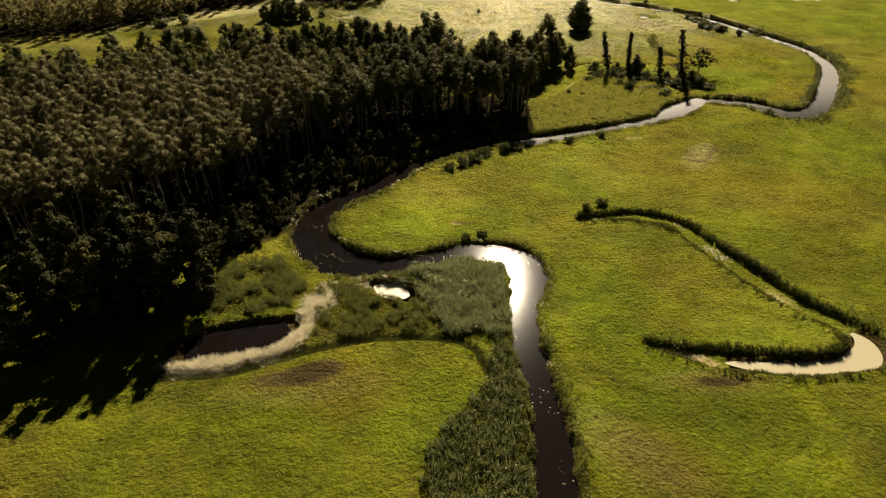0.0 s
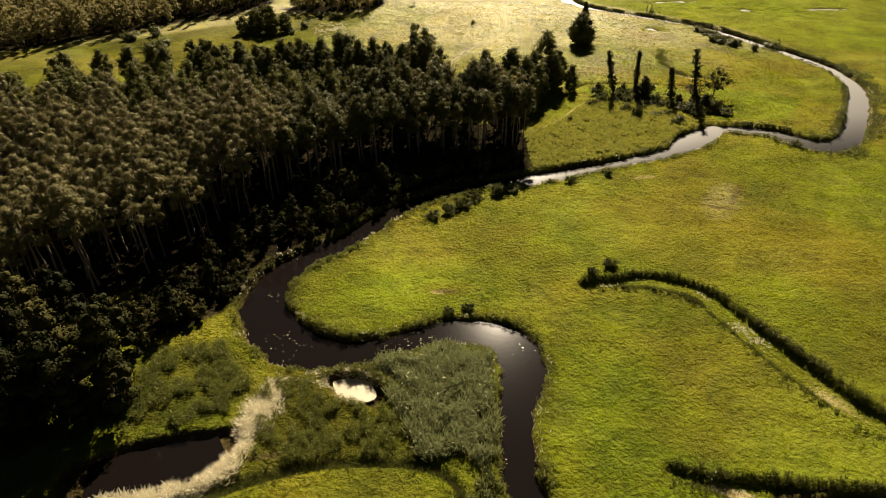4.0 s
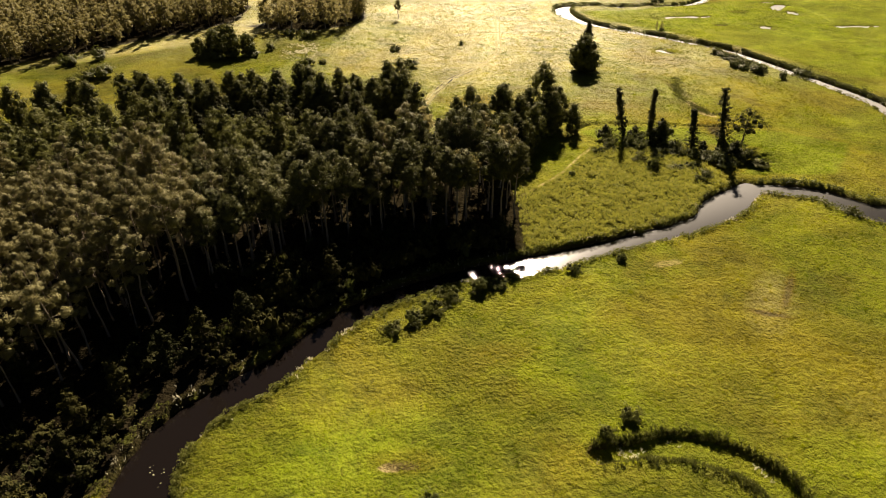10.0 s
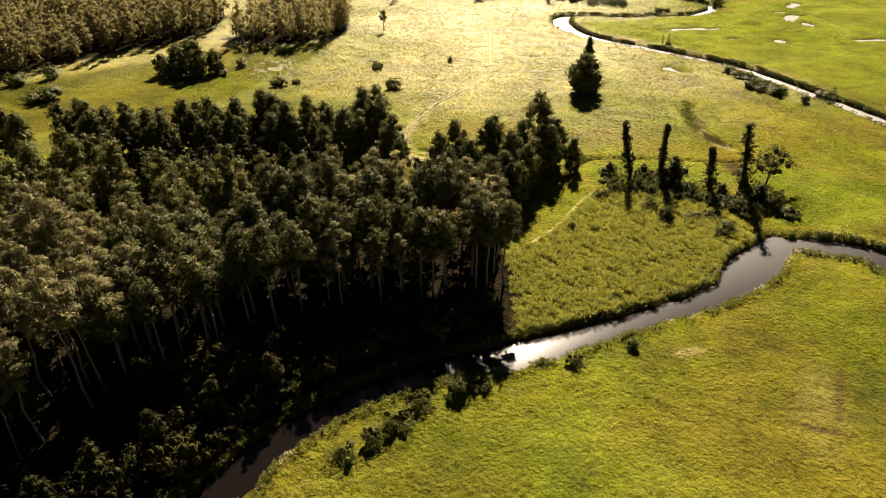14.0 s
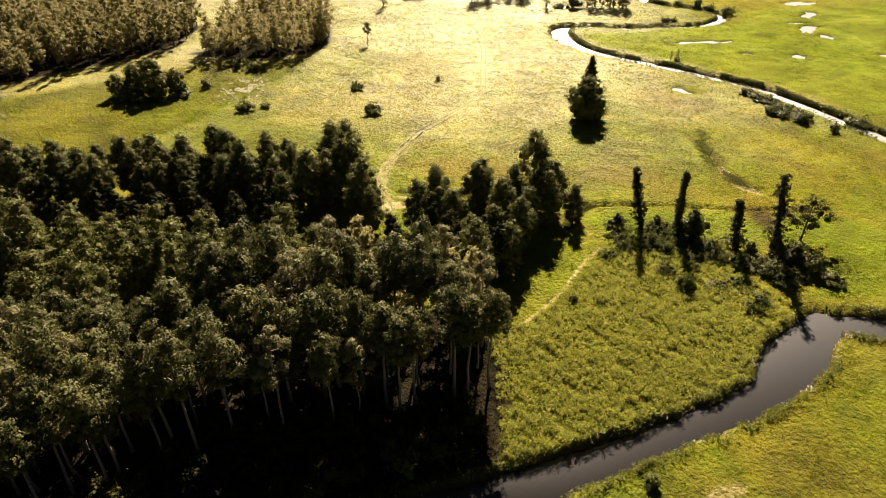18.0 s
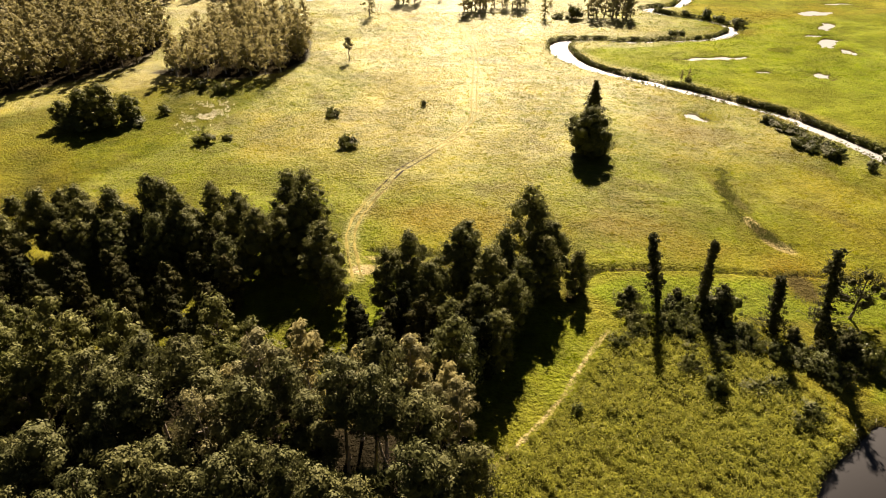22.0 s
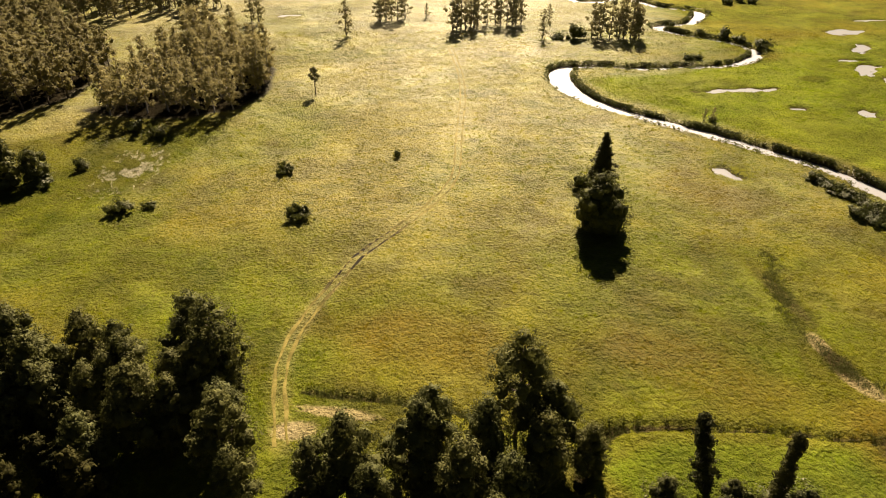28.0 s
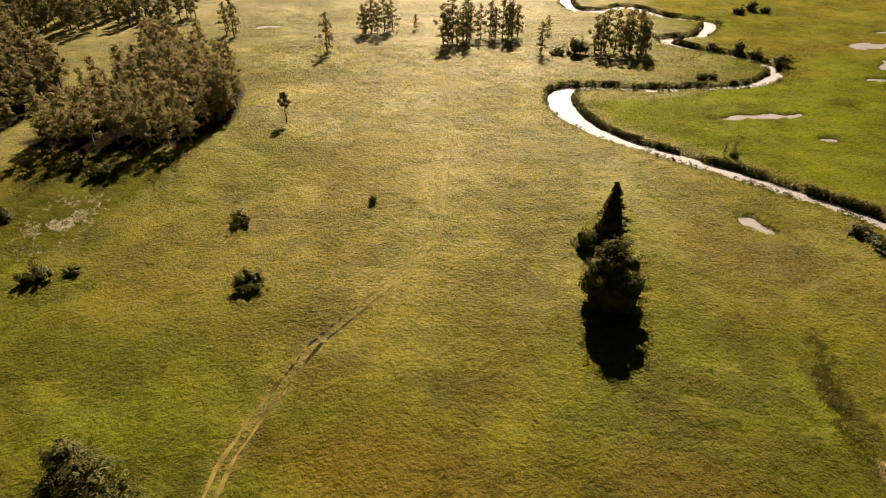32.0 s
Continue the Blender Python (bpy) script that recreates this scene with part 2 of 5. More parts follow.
DIRT = Nodes("wheel_rut_earth")
rut_y = DIRT.node("SeparateXYZ", 1, Vector=DIRT.node("TexCoord", 3))
wet_stretch = DIRT.math("MULTIPLY", DIRT.span(rut_y, 256, 266), DIRT.span(rut_y, 287, 280))
wet_stretch = DIRT.math("MULTIPLY", wet_stretch, DIRT.span(DIRT.noise(0.5, 5, 0.7), 0.42, 0.52))
worn = DIRT.mix(DIRT.span(DIRT.noise(0.35, 6, 0.75), 0.36, 0.6), (0.085, 0.074, 0.012), (0.24, 0.195, 0.050))
DIRT.set(Base_Color=DIRT.mix(wet_stretch, worn, (0.018, 0.013, 0.006)), Roughness=0.8, Specular_IOR_Level=0.06,
         Normal=DIRT.bump(DIRT.noise(5, 5), 0.7, 0.1))
DIRT = DIRT.mat


# ---- mesh helpers ----
rng = np.random.default_rng(7)


def mesh_from(name, verts, faces, mats, slots=None, smooth=False):
    """A mesh out of arrays; all faces have the same number of corners."""
    verts, faces = np.asarray(verts, np.float32), np.asarray(faces, np.int32)
    me = bpy.data.meshes.new(name)
    k = faces.shape[1]
    me.vertices.add(len(verts)), me.loops.add(faces.size), me.polygons.add(len(faces))
    me.vertices.foreach_set("co", verts.ravel())
    me.loops.foreach_set("vertex_index", faces.ravel())
    me.polygons.foreach_set("loop_start", np.arange(0, faces.size, k, dtype=np.int32))
    for mat in mats if isinstance(mats, (list, tuple)) else [mats]:
        me.materials.append(mat)
    if slots is not None:
        me.polygons.foreach_set("material_index", np.asarray(slots, np.int32))
    if smooth:
        me.polygons.foreach_set("use_smooth", np.ones(len(faces), bool))
    me.update(calc_edges=True)
    return me


def part(name, me, parent, label=""):
    ob = new(name, me)
    ob.parent = parent
    return tagged(ob, label) if label else ob


def join(*pieces):
    """Several (verts, faces) as one."""
    vs, fs, at = [], [], 0
    for v, f in pieces:
        vs.append(v), fs.append(f + at)
        at += len(v)
    return np.concatenate(vs), np.concatenate(fs)


def tube(points, radii, sides=6):
    points, radii = np.asarray(points, float), np.asarray(radii, float)
    along = np.gradient(points, axis=0)
    along /= np.linalg.norm(along, axis=1)[:, None] + 1e-9
    ref = np.where(np.abs(along[:, 2:3]) < 0.9, np.array([[0, 0, 1.0]]), np.array([[1.0, 0, 0]]))
    u = np.cross(along, ref)
    u /= np.linalg.norm(u, axis=1)[:, None]
    v = np.cross(along, u)
    a = np.linspace(0, 2 * np.pi, sides, endpoint=False)
    ring = u[:, None] * np.cos(a)[None, :, None] + v[:, None] * np.sin(a)[None, :, None]
    verts = (points[:, None] + ring * radii[:, None, None]).reshape(-1, 3)
    i, j = np.meshgrid(np.arange(len(points) - 1), np.arange(sides), indexing="ij")
    i, j, j2 = i.ravel(), j.ravel(), (j.ravel() + 1) % sides
    return verts, np.stack([i * sides + j, i * sides + j2, (i + 1) * sides + j2, (i + 1) * sides + j], 1)


def unit(r, n):
    v = r.normal(size=(n, 3))
    return v / np.linalg.norm(v, axis=1)[:, None]


def leaves(r, centres, spread, count, long, wide, droop=0.0, outward=0.0, facing=None):
    """count pointed leaf sprays round each centre; facing: the way out of the bough, along which they lie like shingles."""
    c = np.repeat(np.asarray(centres, float), count, 0)
    s = np.repeat(np.broadcast_to(np.asarray(spread, float), len(centres)), count)
    n = len(c)
    off = unit(r, n) * (r.random(n) ** 0.5)[:, None] * s[:, None]
    p = c + off * np.array([1, 1, 0.75])
    d = unit(r, n) + outward * off / (s[:, None] + 1e-6)
    d[:, 2] -= droop
    if facing is not None:
        out = np.repeat(np.asarray(facing, float), count, 0) + 0.5 * off / (s[:, None] + 1e-6) + 0.42 * unit(r, n)
        out /= np.linalg.norm(out, axis=1)[:, None] + 1e-9
        d -= out * (d * out).sum(1)[:, None] * 0.9
        side = np.cross(out, d)
    else:
        side = np.cross(d, unit(r, n))
    d /= np.linalg.norm(d, axis=1)[:, None]
    side /= np.linalg.norm(side, axis=1)[:, None] + 1e-9
    l = (long * r.uniform(0.6, 1.3, n))[:, None]
    w = (wide * r.uniform(0.6, 1.3, n))[:, None]
    verts = np.stack([p - d * l * 0.5, p + side * w * 0.5 + d * l * 0.05, p + d * l * 0.5, p - side * w * 0.5 + d * l * 0.1], 1).reshape(-1, 3)
    return verts, np.arange(4 * n).reshape(-1, 4)


def away_from_axis(points, up=0.5):
    d = np.asarray(points, float) * np.array([1, 1, 0]) + 1e-4
    d /= np.linalg.norm(d, axis=1)[:, None]
    return d + np.array([0, 0, up])


def limb(r, a, b, ra, rb, n=4, bend=0.06):
    t = np.linspace(0, 1, n)[:, None]
    p = np.asarray(a) * (1 - t) + np.asarray(b) * t
    p[1:-1] += r.normal(size=(n - 2, 3)) * bend * np.linalg.norm(np.asarray(b) - np.asarray(a))
    return tube(p, np.linspace(ra, rb, n), 5)


def core(r, centre, sx, sz, rings=5, sides=8):
    """The dense inside of a bough: a lumpy closed shape."""
    t = np.linspace(0.02, np.pi - 0.02, rings)
    a = np.linspace(0, 2 * np.pi, sides, endpoint=False)
    tt, aa = np.meshgrid(t, a, indexing="ij")
    k = r.uniform(0.8, 1.15, tt.shape)
    v = np.stack([np.sin(tt) * np.cos(aa) * sx * k, np.sin(tt) * np.sin(aa) * sx * k, np.cos(tt) * sz * k], 2).reshape(-1, 3) + centre
    i, j = np.meshgrid(np.arange(rings - 1), np.arange(sides), indexing="ij")
    i, j, j2 = i.ravel(), j.ravel(), (j.ravel() + 1) % sides
    return v, np.stack([i * sides + j, (i + 1) * sides + j, (i + 1) * sides + j2, i * sides + j2], 1)


# ---- kinds of tree: each gives (trunk), (crown) ----
def pine_form(seed, h=18.5, bare=0.56, spread=2.8, clumps=143, fine=13, long=0.55, wide=0.2):
    r = np.random.default_rng(seed)
    z = np.linspace(0, h, 7)
    lean = r.normal(size=2) * 0.03
    p = np.stack([lean[0] * z + r.normal(size=7) * 0.14, lean[1] * z + r.normal(size=7) * 0.14, z], 1)
    p[0, :2] = 0
    wood = [tube(p, np.interp(z, [0, 0.5, h], [0.24, 0.19, 0.05]), 6)]
    cs, rad, cores, ways = [], [], [], []
    n = 11
    for i in range(n):
        q = (i + 0.5) / n
        profile = math.sin(math.pi * (0.22 + 0.68 * q)) ** 0.9
        size = spread * r.uniform(0.30, 0.48) * (0.6 + 0.4 * profile)
        reach = max(0.0, spread * profile * r.uniform(0.7, 1.15) - size * 0.7)
        top = bare * h + (h * (1 - bare) - size * 0.8) * q
        a = i * 2.4 + r.uniform(-0.5, 0.5)
        base = np.array([np.interp(top - reach * 0.3, z, p[:, 0]), np.interp(top - reach * 0.3, z, p[:, 1]), top - reach * 0.3])
        tip = np.array([base[0] + math.cos(a) * reach, base[1] + math.sin(a) * reach, top])
        wood.append(limb(r, base, tip, 0.07, 0.02))
        m = clumps // n
        d = unit(r, m)
        d[:, 2] = np.where(d[:, 2] < -0.35, -d[:, 2], d[:, 2])
        cs.append(tip + d * (size * r.uniform(0.6, 1.05, m))[:, None])
        ways.append(d)
        rad.append(np.full(m, 0.45))
        cores.append(core(r, tip, size * 0.62, size * 0.55, 4, 6))
    for i in range(5):
        f = r.uniform(0.25, bare)
        a = r.uniform(0, 6.28)
        base = np.array([np.interp(f * h, z, p[:, 0]), np.interp(f * h, z, p[:, 1]), f * h])
        wood.append(limb(r, base, base + np.array([math.cos(a), math.sin(a), 0.2]) * r.uniform(0.4, 1.3), 0.03, 0.01, 3))
    return join(*wood), join(leaves(r, np.concatenate(cs), np.concatenate(rad), fine, long, wide, -0.25, 0.8, np.concatenate(ways)), *cores)


def broad_form(seed, h=15.0, low=0.12, spread=3.4, clumps=120, fine=13, long=0.55, wide=0.36, droop=0.0, slim=1.0, lumps=0.5, boughs=20, dense=0.6):
    """A crown of rounded boughs round a forking trunk."""
    r = np.random.default_rng(seed)
    z = np.linspace(0, h * 0.9, 7)
    p = np.stack([np.cumsum(r.normal(size=7)) * 0.12, np.cumsum(r.normal(size=7)) * 0.12, z], 1)
    p[0, :2] = 0
    wood = [tube(p, np.interp(z, [0, 0.6, h], [0.30, 0.22, 0.03]), 7)]
    cs, weight, cores, made, ways = [], [], [], [], []
    for i in range(boughs):
        q = (i + 0.5) / boughs
        wide_here = math.sin(math.pi * (0.20 + 0.72 * q)) ** 0.8
        size = spread * slim * r.uniform(0.30, 0.52) * (0.55 + 0.45 * wide_here)
        reach = max(0.0, spread * slim * wide_here * r.uniform(0.7, 1.12) - size)
        a = i * 2.39 + r.uniform(-0.5, 0.5)
        top = low * h + (h * (1 - low) - size) * q
        centre = np.array([np.interp(top, z, p[:, 0]) + math.cos(a) * reach, np.interp(top, z, p[:, 1]) + math.sin(a) * reach, max(top, size * 0.6)])
        f = np.array([np.interp(top * 0.85, z, p[:, 0]), np.interp(top * 0.85, z, p[:, 1]), top * 0.85])
        wood.append(limb(r, f, centre, 0.09, 0.025))
        made.append((centre, size))
    area = sum(size ** 2 for _, size in made)
    for centre, size in made:
        m = max(4, round(clumps * size ** 2 / area))
        d = unit(r, m)
        d[:, 2] = np.where(d[:, 2] < -0.3, -d[:, 2], d[:, 2])
        pts = centre + d * (size * r.uniform(0.6, 1.02, m) ** 0.7)[:, None] * np.array([1, 1, 0.9]) + r.normal(size=(m, 3)) * 0.2 * lumps
        pts[:, 2] -= droop * r.random(m)
        cs.append(pts)
        ways.append(d)
        cores.append(core(r, centre, size * dense, size * dense * 0.86, 4, 6))
        weight.append(np.full(m, 0.36 * size ** 0.5 + 0.14))
    return join(*wood), join(leaves(r, np.concatenate(cs), np.concatenate(weight), fine, long, wide, droop, 0.5, np.concatenate(ways)), *cores)


def spruce_form(seed, h=14.0, spread=3.6):
    r = np.random.default_rng(seed)
    z = np.linspace(0, h, 6)
    wood = [tube(np.stack([0 * z, 0 * z, z], 1), np.interp(z, [0, h], [0.28, 0.02]), 7)]
    cs, rad = [], []
    for i in range(110):
        f = 0.05 + 0.93 * (i / 109) ** 0.9
        a = i * 2.4
        reach = spread * (1 - f) ** 0.8 * r.uniform(0.75, 1.1) + 0.15
        base = np.array([0, 0, f * h])
        tip = base + np.array([math.cos(a) * reach, math.sin(a) * reach, -0.25 * reach + 0.2])
        wood.append(limb(r, base, tip, 0.04, 0.01, 3))
        m = max(3, int(reach * 3.4))
        t = r.uniform(0.15, 1.05, m)[:, None]
        cs.append(base * (1 - t) + tip * t + r.normal(size=(m, 3)) * 0.2)
        rad.append(np.full(m, 0.5))
    cores = [core(r, np.array([0, 0, f * h]), spread * (1 - f) ** 0.8 * 0.7 + 0.05, h * 0.07) for f in np.linspace(0.1, 0.95, 12)]
    return join(*wood), join(leaves(r, np.concatenate(cs), np.concatenate(rad), 15, 0.6, 0.26, 0.35, 0.4, away_from_axis(np.concatenate(cs))), *cores)


def column_form(seed, h=15.0, width=1.1, skirt=1.0, twigs=10, lean=0.0):
    """A slim ivy-grown tree: leafy sleeves of uneven width round the trunk, and bare twigs that stick out."""
    r = np.random.default_rng(seed)
    z = np.linspace(0, h, 10)
    p = np.stack([np.cumsum(r.normal(size=10)) * 0.1 - lean * z, np.cumsum(r.normal(size=10)) * 0.1, z], 1)
    p[0, :2] = 0
    wood = [tube(p, np.interp(z, [0, h], [0.28, 0.03]), 7)]

    def at(f):
        return np.array([np.interp(f * h, z, p[:, 0]), np.interp(f * h, z, p[:, 1]), f * h])

    swell = r.uniform(0.35, 1.55, 11)
    cs, rad = [], []
    for i in range(120):
        f = 0.02 + 0.97 * r.random() ** 0.85
        a = r.uniform(0, 6.28)
        sleeve = np.interp(f, [0, 0.12, 0.35, 0.7, 1], [1.5 * skirt, 1.45 * skirt, 0.95, 0.62, 0.2]) * np.interp(f, np.linspace(0, 1, 11), swell)
        base = at(f)
        reach = width * sleeve * r.uniform(0.5, 1.45)
        tip = base + np.array([math.cos(a) * reach, math.sin(a) * reach, reach * r.uniform(-0.1, 0.7)])
        if i % 3 == 0:
            wood.append(limb(r, base, tip, 0.04, 0.012, 3))
        t = r.uniform(0.2, 1.05, 5)[:, None]
        cs.append(base * (1 - t) + tip * t + r.normal(size=(5, 3)) * 0.18)
        rad.append(r.uniform(0.25, 0.5, 5))
    for i in range(twigs):
        f, a = r.uniform(0.35, 0.98), r.uniform(0, 6.28)
        reach = width * r.uniform(1.0, 2.0) * (1.3 - 0.8 * f)
        wood.append(limb(r, at(f), at(f) + np.array([math.cos(a) * reach, math.sin(a) * reach, reach * r.uniform(0.1, 0.9)]), 0.05, 0.012, 4, 0.12))
    cores = [core(r, at(f), width * 0.3 * np.interp(f, [0, 0.12, 0.35, 0.7, 1], [1.5 * skirt, 1.4 * skirt, 0.9, 0.6, 0.15]), h * 0.05, 4, 6) for f in np.linspace(0.04, 0.94, 15)]
    return join(*wood), join(leaves(r, np.concatenate(cs), np.concatenate(rad), 13, 0.3, 0.2, 0.1, 0.4, away_from_axis(np.concatenate(cs))), *cores)


def shrub_form(seed, h=4.0, spread=3.0, clumps=70, fine=13):
    r = np.random.default_rng(seed)
    wood, cs = [], []
    for i in range(9):
        a = i * 0.7 + r.random()
        k = r.uniform(0.3, 1.0)
        tip = np.array([math.cos(a) * spread * k, math.sin(a) * spread * k, h * (1.05 - 0.6 * k) * r.uniform(0.7, 1.0)])
        wood.append(limb(r, (0.1 * math.cos(a), 0.1 * math.sin(a), 0), tip, 0.07, 0.015))
        m = clumps // 9
        t = r.uniform(0.25, 1.0, m)[:, None]
        cs.append(tip * t + r.normal(size=(m, 3)) * np.array([0.35 * spread / 2, 0.35 * spread / 2, 0.3]))
    c = np.concatenate(cs)
    c[:, 2] = np.abs(c[:, 2]) + 0.15
    cores = [core(r, q, spread * 0.2, h * 0.15, 4, 6) for q in c[::9] * np.array([0.8, 0.8, 0.75])]
    return join(*wood), join(leaves(r, c, 0.5, fine, 0.34, 0.22, 0.0, 0.4, away_from_axis(c, 0.9)), *cores)


def tree_thing(name, form, bark, leaf, x, y, label, category="tree", group="", trunk_label=""):
    ob = new(name)
    part("trunk" if category == "tree" else "stem", mesh_from(name + "_trunk", *form[0], bark, smooth=True), ob, trunk_label)
    part("crown" if category == "tree" else "foliage", mesh_from(name + "_crown", *form[1], leaf), ob)
    ob.matrix_basis = pose(x, y, ground_z(x, y) - 0.05, 0, 0, 0)
    return tagged(ob, label, category, group)


def plant(template, x, y, size=1.0, turn=0.0, tall=1.0):
    ob = copy_thing(template, pose(x, y, ground_z(x, y) - 0.05, 0, 0, turn))
    ob.matrix_basis = pose(x, y, ground_z(x, y) - 0.05, 0, 0, turn) @ Matrix.Diagonal((size, size, size * tall, 1))
    return ob


# ---- the plan ----
def curve_through(stations, step=0.7):
    """Points of a smooth line (Catmull-Rom) through stations of any width, about step metres apart."""
    s = np.asarray(stations, float)
    s = np.vstack([2 * s[0] - s[1], s, 2 * s[-1] - s[-2]])
    out = []
    for a, b, c, d in zip(s[:-3], s[1:-2], s[2:-1], s[3:]):
        n = max(2, int(np.linalg.norm((c - b)[:2]) / step))
        t = np.linspace(0, 1, n, endpoint=False)[:, None]
        out.append(0.5 * (2 * b + (c - a) * t + (2 * a - 5 * b + 4 * c - d) * t ** 2 + (3 * b - a - 3 * c + d) * t ** 3))
    return np.vstack(out + [s[-2:-1]])


# river: x, y, width
RIVER_NEAR = [
    (9, -70, 6), (11, -40, 6), (12, -10, 6),
    (12.5, 18, 6), (13.2, 36, 6), (13.8, 47, 5.8), (14.5, 55.7, 5.0), (14.4, 65, 4.3), (13.5, 75, 4.7), (13.9, 84.5, 4.8), (15.8, 94, 6.8), (13.4, 100.6, 7.4),
    (5.1, 102.4, 6.0), (-2.6, 99.6, 5.0), (-10, 97, 6.4), (-18.6, 98, 9), (-25, 104.5, 8.5), (-27.5, 111, 7.5), (-25.2, 120.5, 6.7), (-15.6, 130.8, 6.0),
    (-6.8, 142.6, 5.0), (2.3, 149.6, 4.8), (14.9, 155.7, 5.0), (26.3, 158.8, 6.2), (46.4, 166.6, 4.8), (63.6, 174.2, 5.4), (72.6, 182.6, 8.6), (81.6, 190.6, 5.4),
]
RIVER_BEND = [
    (81.6, 190.6, 5.4), (95, 187, 6.6), (102.5, 178.5, 9.5), (108, 178, 8.5), (114.7, 182.2, 6.2), (128.9, 203.2, 6.2), (140.4, 224.2, 5.6), (144.1, 243.1, 4.8), (142.6, 256, 4.9),
    (134.6, 280.8, 4.4), (124.1, 308.1, 4.3), (115.1, 319.4, 3.9), (103, 332.9, 4.3), (90.5, 344.7, 4.0), (79.8, 355.7, 4.1), (73, 367.6, 5.8), (70.6, 378, 6.7),
    (71.1, 389.2, 6.4), (75.2, 395.8, 5.6), (85.4, 397.3, 3.6),
]
RIVER_FAR = [
    (85.4, 397.3, 3.6), (101.5, 395.5, 3.4), (120.5, 396.5, 3.4), (136.9, 399.8, 3.6), (147.3, 408, 4.2), (152.1, 415.1, 3.4), (150.5, 426.1, 4.0), (143.8, 435.3, 4.2), (135.6, 442.2, 3.8),
    (128.6, 450.2, 4.6), (125.8, 457.2, 4.4), (133.2, 461.8, 4.2), (143.5, 465.4, 4.4), (152.5, 478.1, 5), (156, 488.8, 4.8), (150.1, 495.8, 5), (141.1, 500.6, 5),
    (136.1, 511, 5.2), (128, 524, 6), (112, 515, 5.2), (100, 522, 5), (104, 560, 5), (120, 620, 5),
]
RIVER = np.vstack([curve_through(RIVER_NEAR)[:-1], curve_through(RIVER_BEND)[:-1], curve_through(RIVER_FAR)])
RIVER[:, 2] *= 1 + 0.15 * np.clip((RIVER[:, 1] - 235) / 40, 0, 1)
# old channel: x, y, half width of its silted bed
OXBOW = curve_through([(29.6, 114.6, 0.8), (40.8, 115.6, 1.0), (48.9, 111.6, 1.3), (52.2, 104.4, 1.9), (55.6, 95.4, 2.0), (60.2, 85.4, 1.9), (65, 79.6, 1.9), (67.2, 75.6, 2.3), (65.6, 71.8, 2.5),
                       (60.6, 69.9, 1.5), (54.3, 69.3, 1.4), (46.9, 70.0, 1.3), (40.5, 71.4, 0.8), (32.7, 74.6, 0.5)])
ARC_DITCH = curve_through([(-42.4, 67.5, 0.8), (-32.5, 68.2, 0.8), (-24.8, 71.7, 0.7), (-16.6, 75, 0.7), (-7.7, 76.3, 0.6), (1.4, 75.5, 0.6), (5.2, 72.6, 0.5), (6.8, 67.8, 0.5)])
FIELD_DITCH = curve_through([(44.6, 221.5, 0.8), (46.0, 225.0, 1.1), (49.5, 229.4, 1.1), (54, 230.6, 0.6), (69.3, 230, 0.3), (83.4, 228, 0.3), (98, 227, 0.3)])
HAY_DITCH = curve_through([(8.5, 238, 0.4), (13, 237.2, 0.5), (18.4, 236.3, 0.5), (24, 235.6, 0.3), (28.8, 234.4, 0.5), (33, 232.5, 0.5), (37, 230.5, 0.3)])
TRACK = curve_through([(7.4, 228), (6.0, 234), (4.6, 241), (4.6, 248), (6.4, 255.6), (9.3, 263.8), (12.9, 272.2), (17.4, 279.3), (22.4, 286.8), (27.1, 294.7), (30.8, 302.7),
                       (32.6, 310.4), (33.6, 326), (34.9, 345), (36.3, 364.6), (36.3, 388.7), (34.6, 412.6), (33.6, 426)], 1.0)
FOOTPATH = curve_through([(27, 184.5), (30, 188), (35.6, 193.8), (40.3, 200), (44.6, 207), (49, 212.6)], 1.0)

PINE_WOOD = [(-170, 92), (-110, 96), (-68, 103), (-56, 111), (-48, 119), (-43.5, 124), (-42, 133), (-34, 141.5), (-29, 149), (-21, 157.5), (-13, 161.5), (-1, 165), (20, 169.5), (26, 171.5), (27, 177), (24, 191),
             (8, 193), (-12, 193), (-26, 184), (-45, 178), (-75, 172), (-120, 166), (-190, 160)]
ALDER_WOOD = [(-200, 164), (-120, 170), (-75, 176), (-45, 182), (-26, 187), (-12, 195.5), (2, 195.5), (3, 202), (-16, 203), (-30, 205), (-48, 210), (-66, 212), (-90, 206), (-120, 200), (-200, 195)]
NORTH_WOOD = [(-80, 352), (-62, 346), (-45, 345), (-31, 352), (-25, 368), (-28, 395), (-45, 425), (-62, 436), (-72, 400), (-70, 365)]
WEST_WOOD = [(-280, 250), (-165, 274), (-122, 318), (-95, 346), (-84, 366), (-88, 400), (-105, 430), (-130, 440), (-280, 430)]
FAR_WOOD = [(-280, 474), (-130, 472), (-78, 482), (-70, 500), (-130, 530), (-280, 530)]
PENINSULA = [(-22.9, 91.2), (-14.7, 91.6), (-8.8, 93.8), (-0.4, 96), (5, 98.2), (10.5, 95.5), (11.2, 86), (10.6, 77), (1.4, 76.6), (-7.7, 77.4), (-16.8, 76.3), (-21.2, 77)]
REED_BELT = [(9, 78), (11, 70), (11.6, 62), (11.5, 52), (10.5, 40), (8.3, 0), (-5, 0), (-2, 46), (-2.6, 53.4), (0.4, 57.1), (4.8, 63.2), (6.8, 67.8)]
UNDER = [(-44, 100), (-36, 106), (-32.5, 111), (-30, 121), (-20, 134), (-11, 145), (0, 154), (14, 160.5), (25, 164), (26, 172), (-2, 170), (-20, 164), (-35, 152), (-44, 132), (-50, 112)]
